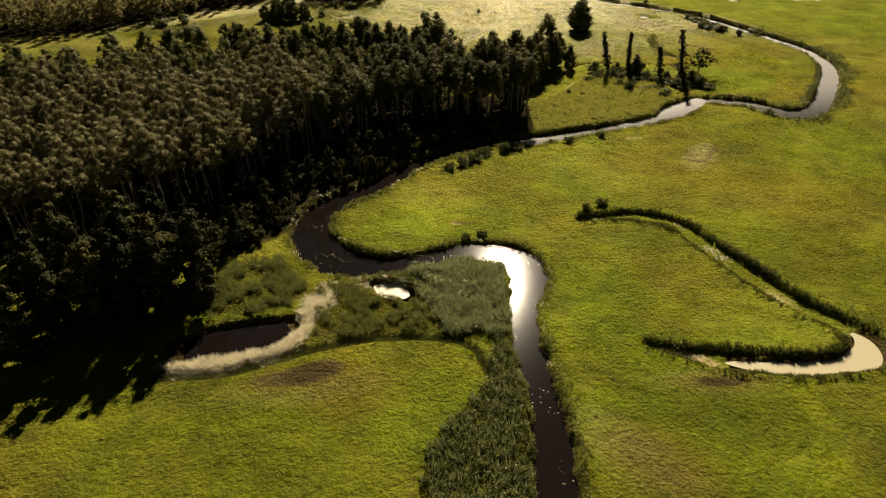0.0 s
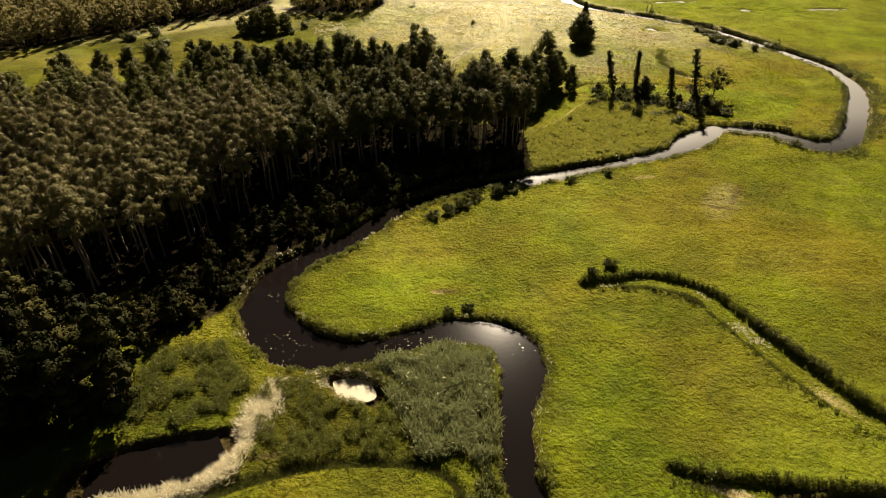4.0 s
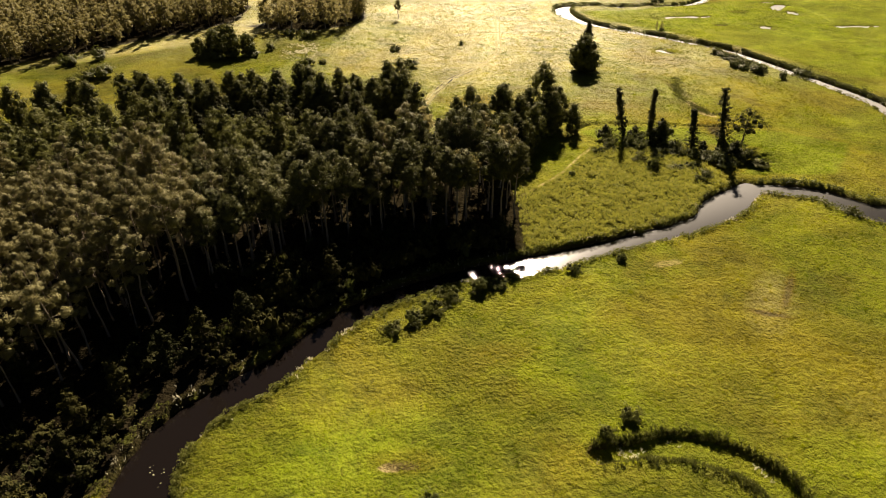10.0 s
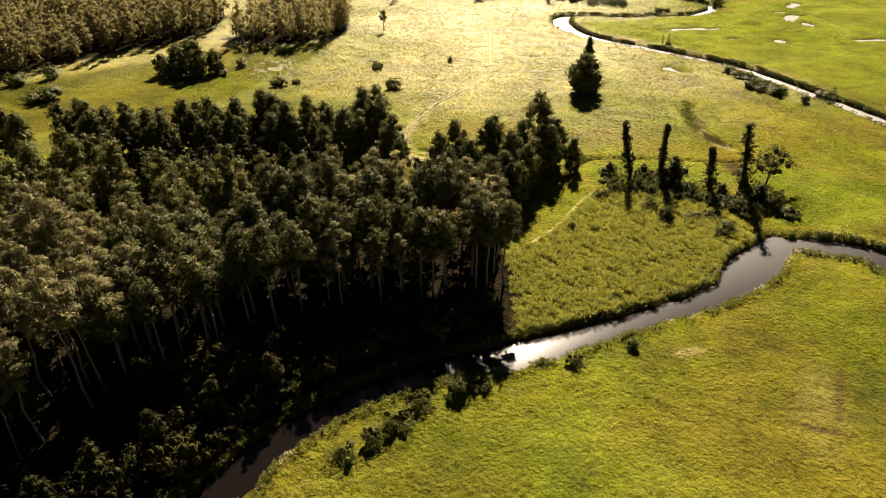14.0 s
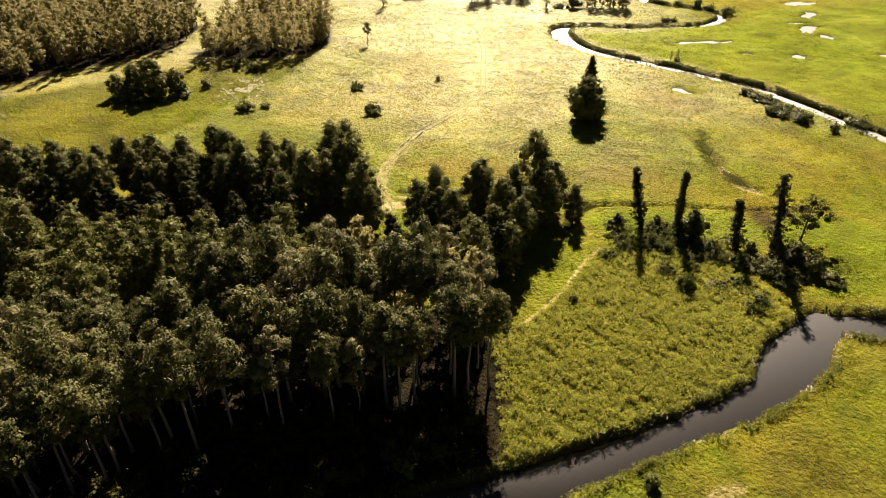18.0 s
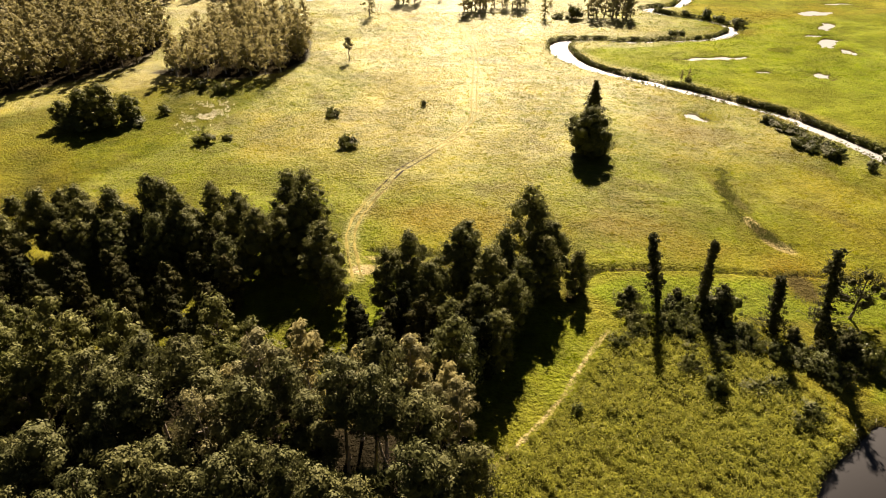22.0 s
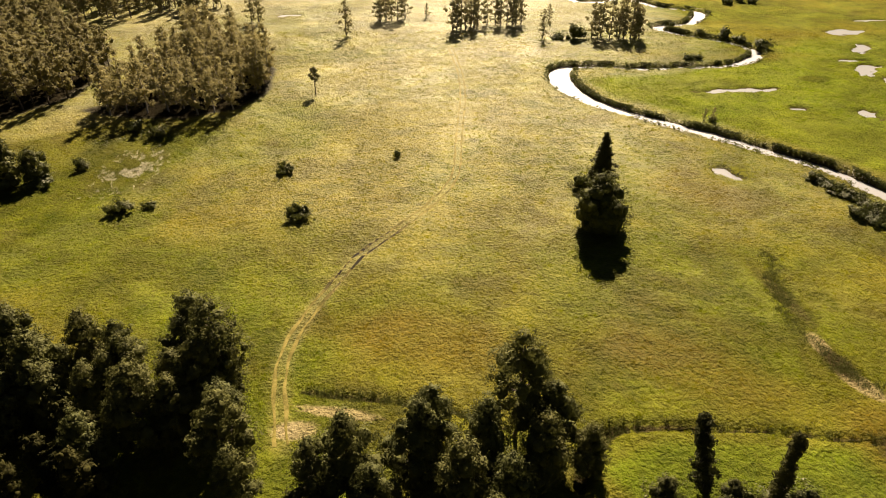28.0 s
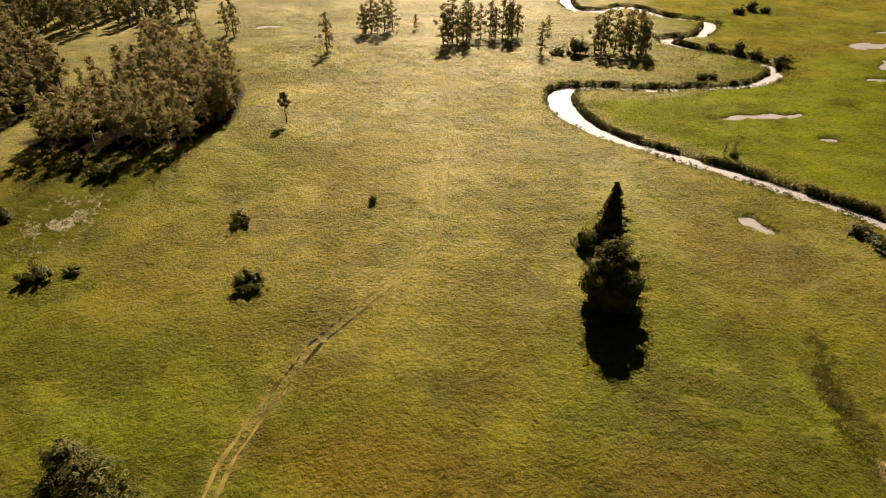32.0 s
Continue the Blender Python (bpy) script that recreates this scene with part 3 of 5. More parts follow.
WEST_BANK = [(-38, 99), (-30, 98), (-24.5, 93.5), (-23.5, 88), (-29, 83.5), (-39, 81.5), (-42, 90)]
MARSH = [(25.5, 186), (36, 193), (45, 206), (53, 215), (64, 213), (72, 206), (77, 197), (71, 186), (66, 179.5), (50, 171), (38, 165), (26, 163.5), (25.5, 175)]


def nearest(points, xy, reach):
    """Distance of each xy to a line of points, and the line's index; far ones get reach."""
    dist, index = np.full(len(xy), reach, float), np.zeros(len(xy), int)
    for k in range(0, len(points), 40):
        block = points[k:k + 40]
        lo, hi = block[:, :2].min(0) - reach, block[:, :2].max(0) + reach
        sel = np.nonzero(((xy > lo) & (xy < hi)).all(1))[0]
        if len(sel):
            d = np.linalg.norm(xy[sel, None] - block[None, :, :2], axis=2)
            j = d.argmin(1)
            d = d[np.arange(len(sel)), j]
            better = d < dist[sel]
            dist[sel[better]], index[sel[better]] = d[better], j[better] + k
    return dist, index


def poly_depth(poly, xy):
    """How deep inside a closed outline; negative outside."""
    p = np.asarray(poly, float)
    q = np.roll(p, -1, 0)
    inside, d = np.zeros(len(xy), bool), np.full(len(xy), 1e9)
    for a, b in zip(p, q):
        e = b - a
        t = np.clip(((xy - a) @ e) / (e @ e), 0, 1)
        d = np.minimum(d, np.linalg.norm(xy - a - t[:, None] * e, axis=1))
        cross = ((a[1] > xy[:, 1]) != (b[1] > xy[:, 1]))
        inside ^= cross & (xy[:, 0] < e[0] * (xy[:, 1] - a[1]) / (e[1] + 1e-12) + a[0])
    return np.where(inside, d, -d)


def waves(xy):
    x, y = xy[:, 0], xy[:, 1]
    return (np.sin(x * 0.9 + 1.3 * np.sin(y * 0.37)) + np.sin(y * 1.1 + 1.7 * np.sin(x * 0.43)) + 0.7 * np.sin(x * 2.1 + y * 1.7)) / 2.7


def river_edge(xy):
    d, i = nearest(RIVER, xy, 14.0)
    return d - RIVER[i, 2] / 2 + 0.45 * waves(xy)


# ponds: x, y, half length, half width, turn
PONDS = [(97.5, 308.2, 3.0, 1.7, 110), (127.9, 370.5, 10, 1.8, 5), (205, 448, 8, 4.0, 10), (196, 420, 7, 3.0, 60), (181.5, 392, 7, 3.4, 40), (182, 378, 4, 1.8, 80), (136.5, 352.4, 2.6, 1.2, 0),
         (155.7, 347, 2.2, 4.0, 20), (181, 404, 5, 1.4, 0), (-40.6, 485, 5, 2, 20), (12, 484.6, 3, 2, 80), (195, 350, 9, 1.5, 0), (230, 470, 9, 1.5, 0)]
SIDE_POOL = curve_through([(-41, 74, 3.0), (-35, 76, 3.6), (-29, 77.4, 3.6), (-25.5, 79.4, 2.4)], 1.0)
MIRE_POOL = curve_through([(-12.5, 91, 1.0), (-9.5, 89.4, 2.2), (-6, 87.8, 1.6)], 0.5)


def pond_depth(xy):
    best = np.full(len(xy), -9.0)
    for x, y, a, b, turn in PONDS:
        c, s = math.cos(radians(turn)), math.sin(radians(turn))
        u, v = (xy[:, 0] - x) * c + (xy[:, 1] - y) * s, -(xy[:, 0] - x) * s + (xy[:, 1] - y) * c
        rad = np.sqrt((u / a) ** 2 + (v / b) ** 2) + 0.55 * waves(xy * 0.8) + 0.4 * waves(xy * 0.31 + 5)
        best = np.maximum(best, np.where(rad < 6, (1 - rad) * min(a, b), -9.0))
    for line in (SIDE_POOL, MIRE_POOL):
        d, i = nearest(line, xy, 8.0)
        best = np.maximum(best, line[i, 2] - d + 0.3 * waves(xy))
    d, i = nearest(OXBOW, xy, 8.0)
    wet = (OXBOW[i, 1] < 77) & (OXBOW[i, 0] > 44)
    return np.maximum(best, np.where(wet, OXBOW[i, 2] - d + 0.25 * waves(xy), -9.0))


WATER_Z = -0.95


def oxbow_floor(i):
    """Half the width of the old channel's floor, narrow at both ends."""
    ends = np.clip(np.minimum(i, len(OXBOW) - 1 - i) / 14.0, 0.25, 1)
    return np.maximum(OXBOW[i, 2] + 0.3, 2.1 * ends)


def ground_heights(xy):
    x, y = xy[:, 0], xy[:, 1]
    z = 0.22 * np.sin(x * 0.05 + 0.8) * np.sin(y * 0.043) + 0.12 * np.sin(x * 0.13 + y * 0.09) + 0.18 * waves(xy * 0.28 + 11) + 0.08 * waves(xy * 0.62) + 0.09 * waves(xy * np.array([1.1, 1.7]) + 7)
    e = river_edge(xy)
    bank = np.clip((e + 0.25) / 0.8, 0, 1)
    bed = -1.15 - 0.9 * np.clip(-e / 2.5, 0, 1)
    lip = 0.22 * np.clip(1 - np.abs(e - 0.9) / 1.2, 0, 1) * (0.6 + 0.6 * waves(xy * 0.5))
    z = np.where(e > 0.55, z + lip, bed + (z + lip - bed) * bank)
    p = pond_depth(xy)
    z = np.where(p > -0.8, z + (-1.2 - z) * np.clip((p + 0.8) / 1.2, 0, 1), z)
    for line, depth in ((ARC_DITCH, 0.7), (FIELD_DITCH, 1.0), (HAY_DITCH, 0.7)):
        d, i = nearest(line, xy, 6.0)
        z = z - depth * np.clip(1.4 - d / (line[i, 2] + 0.3), 0, 1) * (p < -0.5)
    d, i = nearest(OXBOW, xy, 8.0)
    floor_half = oxbow_floor(i) + 0.3 * waves(xy * 0.7)
    z = z - 0.85 * np.clip((floor_half + 0.6 - d) / 0.8, 0, 1) * (p < -0.5)
    z = z + 0.25 * np.clip(1 - np.abs(d - floor_half - 1.1) / 0.9, 0, 1) * (p < -0.5)
    return z


def ground_z(x, y):
    return float(ground_heights(np.array([[x, y]], float))[0])


# ---- ground: one sheet that reaches the horizon ----
def grid_lines(*stretches):
    out = []
    for a, b, step in stretches:
        out.append(np.arange(a, b, step))
    return np.concatenate(out + [[stretches[-1][1]]])


gx = grid_lines((-3500, -300, 400), (-300, -70, 5), (-70, -44, 0.9), (-44, 100, 0.55), (100, 152, 0.8), (152, 250, 2), (250, 400, 15), (400, 3600, 400))
gy = grid_lines((-2500, -100, 250), (-100, 35, 2.0), (35, 56, 0.8), (56, 190, 0.55), (190, 280, 0.8), (280, 450, 1.3), (450, 560, 2.5), (560, 700, 14), (700, 4200, 350))
mx, my = np.meshgrid(gx, gy)
ground_xy = np.stack([mx.ravel(), my.ravel()], 1)
ground_verts = np.concatenate([ground_xy, ground_heights(ground_xy)[:, None]], 1)
nx = len(gx)
iy, ix = np.meshgrid(np.arange(len(gy) - 1), np.arange(nx - 1), indexing="ij")
k = (iy * nx + ix).ravel()
ground_mesh = mesh_from("ground", ground_verts, np.stack([k, k + 1, k + nx + 1, k + nx], 1), MEADOW, smooth=True)


def blob(xy, x, y, a, b, turn=0.0):
    c, s = math.cos(radians(turn)), math.sin(radians(turn))
    u, v = (xy[:, 0] - x) * c + (xy[:, 1] - y) * s, -(xy[:, 0] - x) * s + (xy[:, 1] - y) * c
    return np.clip(1.6 - np.sqrt((u / a) ** 2 + (v / b) ** 2), 0, 1)


def zones(xy):
    """Where the meadow is mud, silt, dry, lush or rough."""
    e, p = river_edge(xy), pond_depth(xy)
    mud = np.clip(1.0 - (e + 0.1) / 0.7, 0, 1)
    mud = np.maximum(mud, np.clip(1 + p / 1.0, 0, 1) * 0.9)
    for x, y, a, b, turn, w in ((-20, 68, 5, 2.2, 20, 0.95), (-25, 66.5, 4, 1.6, 10, 0.6), (40.6, 65.8, 3.4, 0.9, 0, 0.85), (64.2, 142.6, 3.6, 0.7, -20, 0.62), (70.6, 149.6, 7, 0.7, 58, 0.55), (86, 224, 2.6, 5, 0, 0.7),
                                (4.3, 113, 3, 1.0, 0, 0.6), (87.3, 241.7, 2.0, 3.4, 10, 0.7), (-18, 77.5, 6, 0.7, 10, 0.6)):
        mud = np.maximum(mud, w * blob(xy, x, y, a, b, turn))
    mud = np.maximum(mud, 0.5 * blob(xy, 87, 258, 1.7, 10, 6))
    fen = np.clip(poly_depth([(-100, 245), (-62, 258), (-50, 283), (-43, 300), (-34, 325), (-29, 348), (-60, 350), (-100, 318), (-150, 280)], xy) / 5, 0, 1)
    mud = np.maximum(mud, fen * (0.22 + 0.3 * waves(xy * 0.25)))
    for line in (ARC_DITCH, FIELD_DITCH, HAY_DITCH):
        d, i = nearest(line, xy, 6.0)
        mud = np.maximum(mud, np.clip(1.3 - d / (line[i, 2] + 0.2), 0, 1) * 0.9)
    d, i = nearest(OXBOW, xy, 8.0)
    bare = np.clip((101 - OXBOW[i, 1]) / 8, 0.25, 1)
    silt = np.clip(1.2 - d / (oxbow_floor(i) + 0.1), 0, 1) * np.clip(0.55 + 0.7 * waves(xy * 0.4 + 2), 0.0, 1.0) * bare
    mud = np.maximum(mud, 0.8 * np.clip(1 - np.abs(d - oxbow_floor(i) - 0.25) / 0.55, 0, 1))
    pale = curve_through([(-20.5, 89, 1), (-22.3, 83.5, 1), (-24.0, 75, 1), (-28.5, 71.2, 1), (-34, 69.4, 1)], 1.0)
    d, i = nearest(pale, xy, 6.0)
    silt = np.maximum(silt, np.clip(1.4 - d / 1.3, 0, 1))
    for x, y, a, b, turn in ((52, 158, 4, 1.3, 20), (88, 238, 1.6, 4, 25), (3, 112.6, 1.4, 0.7, 0), (-9, 88.6, 3, 2.4, 0), (86.5, 246, 1.4, 3, 0), (8.6, 230.5, 3.0, 1.6, 0), (14, 233.6, 6, 1.0, -10)):
        silt = np.maximum(silt, (0.5 if a > 3.9 and y < 200 else 0.8) * blob(xy, x, y, a, b, turn))
    d, i = nearest(FOOTPATH, xy, 5.0)
    silt = np.maximum(silt, 0.62 * np.clip(1.3 - d / 0.8, 0, 1))
    x, y = xy[:, 0], xy[:, 1]
    north = (0.62 * np.clip((y - 222 + 8 * waves(xy * 0.06)) / 80, 0, 1) + 0.26 * np.clip((y - 284.7 + 0.115 * x) / 4, 0, 1)) * np.clip((150 - x) / 60, 0, 1)
    dry = 0.75 * north + 0.25 * np.sin(x * 0.05 + np.sin(y * 0.07)) * north
    east = np.clip(poly_depth([(72, 385), (80, 362), (104, 338), (126, 312), (150, 270), (260, 240), (300, 460), (180, 440), (150, 405), (100, 390)], xy) / 6, 0, 1)
    dry *= 1 - 0.85 * east
    dry = np.maximum(dry, np.maximum(0.5 * blob(xy, 24, 53, 9, 4, -40), 0.45 * blob(xy, -21, 65, 9, 3, 10)))
    dry = np.maximum(dry, np.maximum(0.45 * blob(xy, 66, 146, 8, 3, 60), 0.4 * blob(xy, 40, 66, 8, 2.2, 0)))
    lush = np.maximum(0.75 * east, 0.8 * np.clip(poly_depth([(30, 190), (44, 208), (52, 216), (46, 224), (56, 229.5), (100, 226), (120, 215), (105, 195), (80, 196), (92, 212), (62, 217), (50, 212)], xy) / 2, 0, 1))
    lush = np.maximum(lush, 0.55 * np.clip((150 - y) / 60, 0, 1) * (0.7 + 0.5 * np.sin(x * 0.11 + 1.0) * np.sin(y * 0.09)))
    for cx, cy, a, b, turn, w in ((-22, 266, 30, 14, -8, 0.55), (-10, 258, 14, 10, 0, 0.5), (22, 310, 24, 12, 0, 0.3), (2, 113, 22, 9, 15, 0.8), (40, 130, 30, 10, -20, 0.45), (-2, 60, 10, 9, 20, 1.0), (30, 78, 9, 20, 10, 0.9),
                                 (25, 60, 10, 6, 0, 0.8), (60, 105, 12, 14, 0, 0.7), (110, 150, 24, 18, 0, 0.5), (14, 214, 3.5, 16, 0, 0.9)):
        lush = np.maximum(lush, w * blob(xy, cx, cy, a, b, turn))
    rust = np.zeros(len(xy))
    for cx, cy, a, b, turn, w in ((25, 249, 20, 6, -14, 0.75), (64, 243, 13, 6, -30, 0.85), (88, 300, 14, 10, -55, 0.6), (58, 300, 9, 5, 0, 0.4), (-21, 67, 10, 3.2, 12, 0.8), (-12, 64, 9, 5, 0, 0.6), (28, 52, 8, 5, -40, 0.75), (18.9, 133.4, 6, 3, 20, 0.6),
                                  (5, 113.7, 5, 2, 0, 0.6), (66, 148, 9, 5, 60, 0.35), (64.2, 142.6, 3.6, 0.8, -20, 1.0), (70.6, 149.6, 7.5, 0.8, 58, 1.0), (40, 66, 8, 2.2, 0, 0.7), (86, 227, 5, 7, 0, 0.9), (36, 80, 7, 3, -35, 0.5), (52, 158, 12, 3, 20, 0.4), (150, 410, 30, 5, 0, 0.5), (190, 440, 30, 10, 0, 0.5),
                                  (16, 296, 4, 1.6, 0, 0.5), (5, 296, 5, 1.4, 0, 0.4)):
        rust = np.maximum(rust, w * blob(xy, cx, cy, a, b, turn))
    d, i = nearest(TRACK, xy, 6.0)
    dry = np.maximum(dry, 0.7 * np.clip(1.5 - d / 1.6, 0, 1))
    rough = np.zeros(len(xy))
    slope = np.clip(poly_depth([(-100, 245), (-62, 258), (-48, 283), (-41, 300), (-32, 325), (-27, 348), (-60, 350), (-100, 318), (-150, 280)], xy) / 4, 0, 1)
    rough = np.maximum(rough, 0.5 * slope)
    dry = dry * (1 - 0.8 * slope)
    for poly in (PENINSULA, REED_BELT, WEST_BANK, MARSH, PINE_WOOD, ALDER_WOOD):
        rough = np.maximum(rough, np.clip(0.5 + poly_depth(poly, xy) / 3, 0, 1) * (0.7 if poly is MARSH else 1.0))
    rough = np.maximum(rough, np.clip(1 - np.abs(e - 1.0) / 2.0, 0, 1) * 0.6)
    rough = np.maximum(rough, 0.9 * blob(xy, 87, 261, 1.8, 9, 8))
    rough = np.maximum(rough, 0.8 * blob(xy, 156.5, 381.5, 5, 4))
    rough = np.maximum(rough, 0.8 * blob(xy, 99, 308, 5, 4))
    rough = np.maximum(rough, 0.75 * blob(xy, -54, 318, 11, 15, 20))
    # Litter under the woods, with tree shade included in its dark tone.
    litter_shade = np.zeros(len(xy))
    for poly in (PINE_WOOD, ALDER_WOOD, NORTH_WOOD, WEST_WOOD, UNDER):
        litter_shade = np.maximum(litter_shade, np.clip((0.9 if poly in (PINE_WOOD, ALDER_WOOD, UNDER) else 0.3) + poly_depth(poly, xy) / 4, 0, 1) * (poly_depth(poly, xy) > (-40 if poly is ALDER_WOOD else -2)))
    return dict(litter_shade=litter_shade, mud=mud, silt=silt, dry=dry, lush=lush, rough=rough, rust=rust)


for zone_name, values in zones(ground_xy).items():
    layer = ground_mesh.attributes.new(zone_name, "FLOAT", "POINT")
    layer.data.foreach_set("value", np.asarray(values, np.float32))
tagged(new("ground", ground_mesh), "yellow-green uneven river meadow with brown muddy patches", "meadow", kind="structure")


# ---- water ----
def ribbon(line, half, level=WATER_Z):
    along = np.gradient(line[:, :2], axis=0)
    along /= np.linalg.norm(along, axis=1)[:, None]
    side = np.stack([-along[:, 1], along[:, 0]], 1)
    rows = [np.concatenate([line[:, :2] + side * (half * s)[:, None], np.full((len(line), 1), level)], 1) for s in (-1, 0, 1)]
    n = len(line)
    i = np.arange(n - 1)
    faces = [np.stack([i + a * n, i + 1 + a * n, i + 1 + (a + 1) * n, i + (a + 1) * n], 1) for a in (0, 1)]
    return np.concatenate(rows), np.concatenate(faces)


def ends(n, reach):
    """Round off both ends of a ribbon of n rows."""
    i = np.arange(n)
    return np.clip(np.minimum(i, n - 1 - i) / reach, 0.02, 1) ** 0.5


def sheet(poly_points, z):
    p = np.asarray(poly_points, float)
    c = p.mean(0)
    v = np.concatenate([p, [c]])
    n = len(p)
    i = np.arange(n)
    return np.concatenate([v, np.full((n + 1, 1), z)], 1), np.stack([i, (i + 1) % n, np.full(n, n)], 1)


reach = RIVER[::3]
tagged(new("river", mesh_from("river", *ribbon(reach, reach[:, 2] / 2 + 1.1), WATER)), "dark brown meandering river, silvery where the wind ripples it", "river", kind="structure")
for x, y, a, b, turn in PONDS:
    ang = np.linspace(0, 2 * np.pi, 24, endpoint=False)
    c, s = math.cos(radians(turn)), math.sin(radians(turn))
    u, v = np.cos(ang) * a * 1.45, np.sin(ang) * b * 1.45
    tagged(new("pond", mesh_from("pond", *sheet(np.stack([x + u * c - v * s, y + u * s + v * c], 1), -0.62), POOL)), "shallow silvery pool lying in the wet meadow", "pond", "meadow pools", "structure")
wet = OXBOW[(OXBOW[:, 1] < 77.5) & (OXBOW[:, 0] > 43)]
tagged(new("oxbow_water", mesh_from("oxbow_water", *ribbon(wet, (wet[:, 2] + 0.5) * ends(len(wet), 14), -0.85), POND)), "cream-coloured still water in a silted oxbow", "oxbow pond", kind="structure")
tagged(new("side_pool", mesh_from("side_pool", *ribbon(SIDE_POOL, SIDE_POOL[:, 2] + 0.8), WATER)), "dark still backwater beside the wood", "pool", kind="structure")
tagged(new("mire_pool", mesh_from("mire_pool", *ribbon(MIRE_POOL, (MIRE_POOL[:, 2] + 0.6) * ends(len(MIRE_POOL), 5), -0.7), POND)), "small cream-coloured silty pool among reeds", "pool", kind="structure")


# ---- woods ----
def scatter(poly, gap, seed, keep=0.8):
    """Jittered rows of places inside an outline."""
    p = np.asarray(poly, float)
    r = np.random.default_rng(seed)
    lo, hi = p.min(0), p.max(0)
    x, y = np.meshgrid(np.arange(lo[0], hi[0], gap), np.arange(lo[1], hi[1], gap * 0.9))
    xy = np.stack([x.ravel(), y.ravel()], 1)
    xy[:, 0] += (np.round((xy[:, 1] - lo[1]) / (gap * 0.9)) % 2) * gap / 2
    xy += r.uniform(-0.38, 0.38, xy.shape) * gap
    xy = xy[poly_depth(poly, xy) > keep]
    return xy[(xy[:, 0] > -52 - 0.66 * (xy[:, 1] - 40)) & (xy[:, 0] > -235)]


def wood_stuff(name, forms, places, bark, leaf, seed, label):
    """Trees too many to count, as one object."""
    r = np.random.default_rng(seed)
    vs, fs, slots, at = [], [], [], 0
    z = ground_heights(places) - 0.05
    for (x, y), h in zip(places, z):
        form = forms[r.integers(len(forms))]
        a, s = r.uniform(0, 6.28), r.uniform(0.72, 1.15)
        rot = np.array([[math.cos(a), math.sin(a), 0], [-math.sin(a), math.cos(a), 0], [0, 0, 1]]) * s
        for slot, (v, f) in enumerate(form):
            vs.append(v @ rot + np.array([x, y, h])), fs.append(f + at), slots.append(np.full(len(f), slot))
            at += len(v)
    me = mesh_from(name, np.concatenate(vs), np.concatenate(fs), [bark, leaf], np.concatenate(slots))
    return tagged(new(name, me), label, "woodland", kind="stuff")


def grove(name, forms, places, bark, leaf, label, group, seed, lo=0.85, hi=1.12, trunk_label=""):
    """One tree of each form, then copies of them."""
    r = np.random.default_rng(seed)
    kinds = []
    for n, (x, y) in enumerate(places):
        s, a, tall = r.uniform(lo, hi), r.uniform(0, 360), r.uniform(0.92, 1.08)
        if n < len(forms):
            ob = tree_thing(name, forms[n], bark, leaf, x, y, label, "tree", group, trunk_label)
            kinds.append(ob)
        else:
            plant(kinds[r.integers(len(kinds))], x, y, s, a, tall)


pine_places = scatter(PINE_WOOD, 4.3, 3)
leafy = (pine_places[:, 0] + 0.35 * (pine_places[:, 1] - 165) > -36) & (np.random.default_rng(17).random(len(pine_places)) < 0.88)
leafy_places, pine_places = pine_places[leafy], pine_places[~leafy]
order = np.argsort(-poly_depth([(-60, 60), (40, 140), (60, 200), (-30, 260), (-95, 200), (-75, 110)], pine_places))
pine_places = pine_places[order]
grove("pine_tree", [pine_form(10 + i, h=18.5 + 0.8 * (i - 2), spread=2.75 + 0.25 * (i % 3), clumps=260, fine=15, long=0.4, wide=0.15) for i in range(6)], pine_places[:300], PINE_BARK, PINE,
      "tall slender pine with a bare trunk and dense grey-green crown", "pines of the riverside wood", 5, 0.72, 1.16, trunk_label="bare reddish-brown trunk")
wood_stuff("pine_wood", [pine_form(40 + i, spread=3.5, clumps=77, fine=9) for i in range(3)], pine_places[300:], PINE_BARK, PINE, 9, "dense dark pine wood behind its front rows")
alder_forms = [broad_form(60 + i, h=14 + i % 3, spread=3.7 + 0.3 * (i % 2), clumps=230, fine=14, lumps=0.8, boughs=20, long=0.42, wide=0.26) for i in range(6)]
alder_places = scatter(ALDER_WOOD, 5.2, 4)
grove("alder_tree", alder_forms, alder_places, BARK, ALDER, "leafy green alder with a dense rounded crown", "alders of the riverside wood", 6, 0.75, 1.15)
grove("ash_tree", [broad_form(70 + i, h=16 + i % 3, low=0.56, spread=2.9 + 0.3 * (i % 2), clumps=260, fine=15, lumps=0.9, boughs=18, long=0.38, wide=0.2, dense=0.5) for i in range(6)], leafy_places, PINE_BARK, ASH_SHADED,
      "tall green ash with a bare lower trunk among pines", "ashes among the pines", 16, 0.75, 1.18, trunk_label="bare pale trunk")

far_forms = [broad_form(90 + i, h=13 + 1.6 * i, clumps=110, fine=9, long=0.7, wide=0.4, spread=3.6 + 0.3 * (i % 2), low=0.15, lumps=1.0, boughs=14, dense=0.5) for i in range(5)]
birch_forms = [broad_form(80 + i, h=17, low=0.12, clumps=230, fine=13, droop=0.6, spread=3.6 + 0.4 * (i % 3), lumps=1.4, boughs=15, dense=0.4, long=0.55, wide=0.26) for i in range(5)]
north = scatter(NORTH_WOOD, 6.6, 11)
grove("birch_tree", birch_forms, north, BIRCH_BARK, BIRCH, "tall birch with pale trunk and yellowing hanging foliage", "birches of the north wood", 8, 0.5, 1.15, trunk_label="pale birch trunk")
wood_stuff("west_wood", far_forms, scatter(WEST_WOOD, 6.4, 12), BARK, HAZED_MIXED, 13, "mixed dark deciduous wood along the meadow")
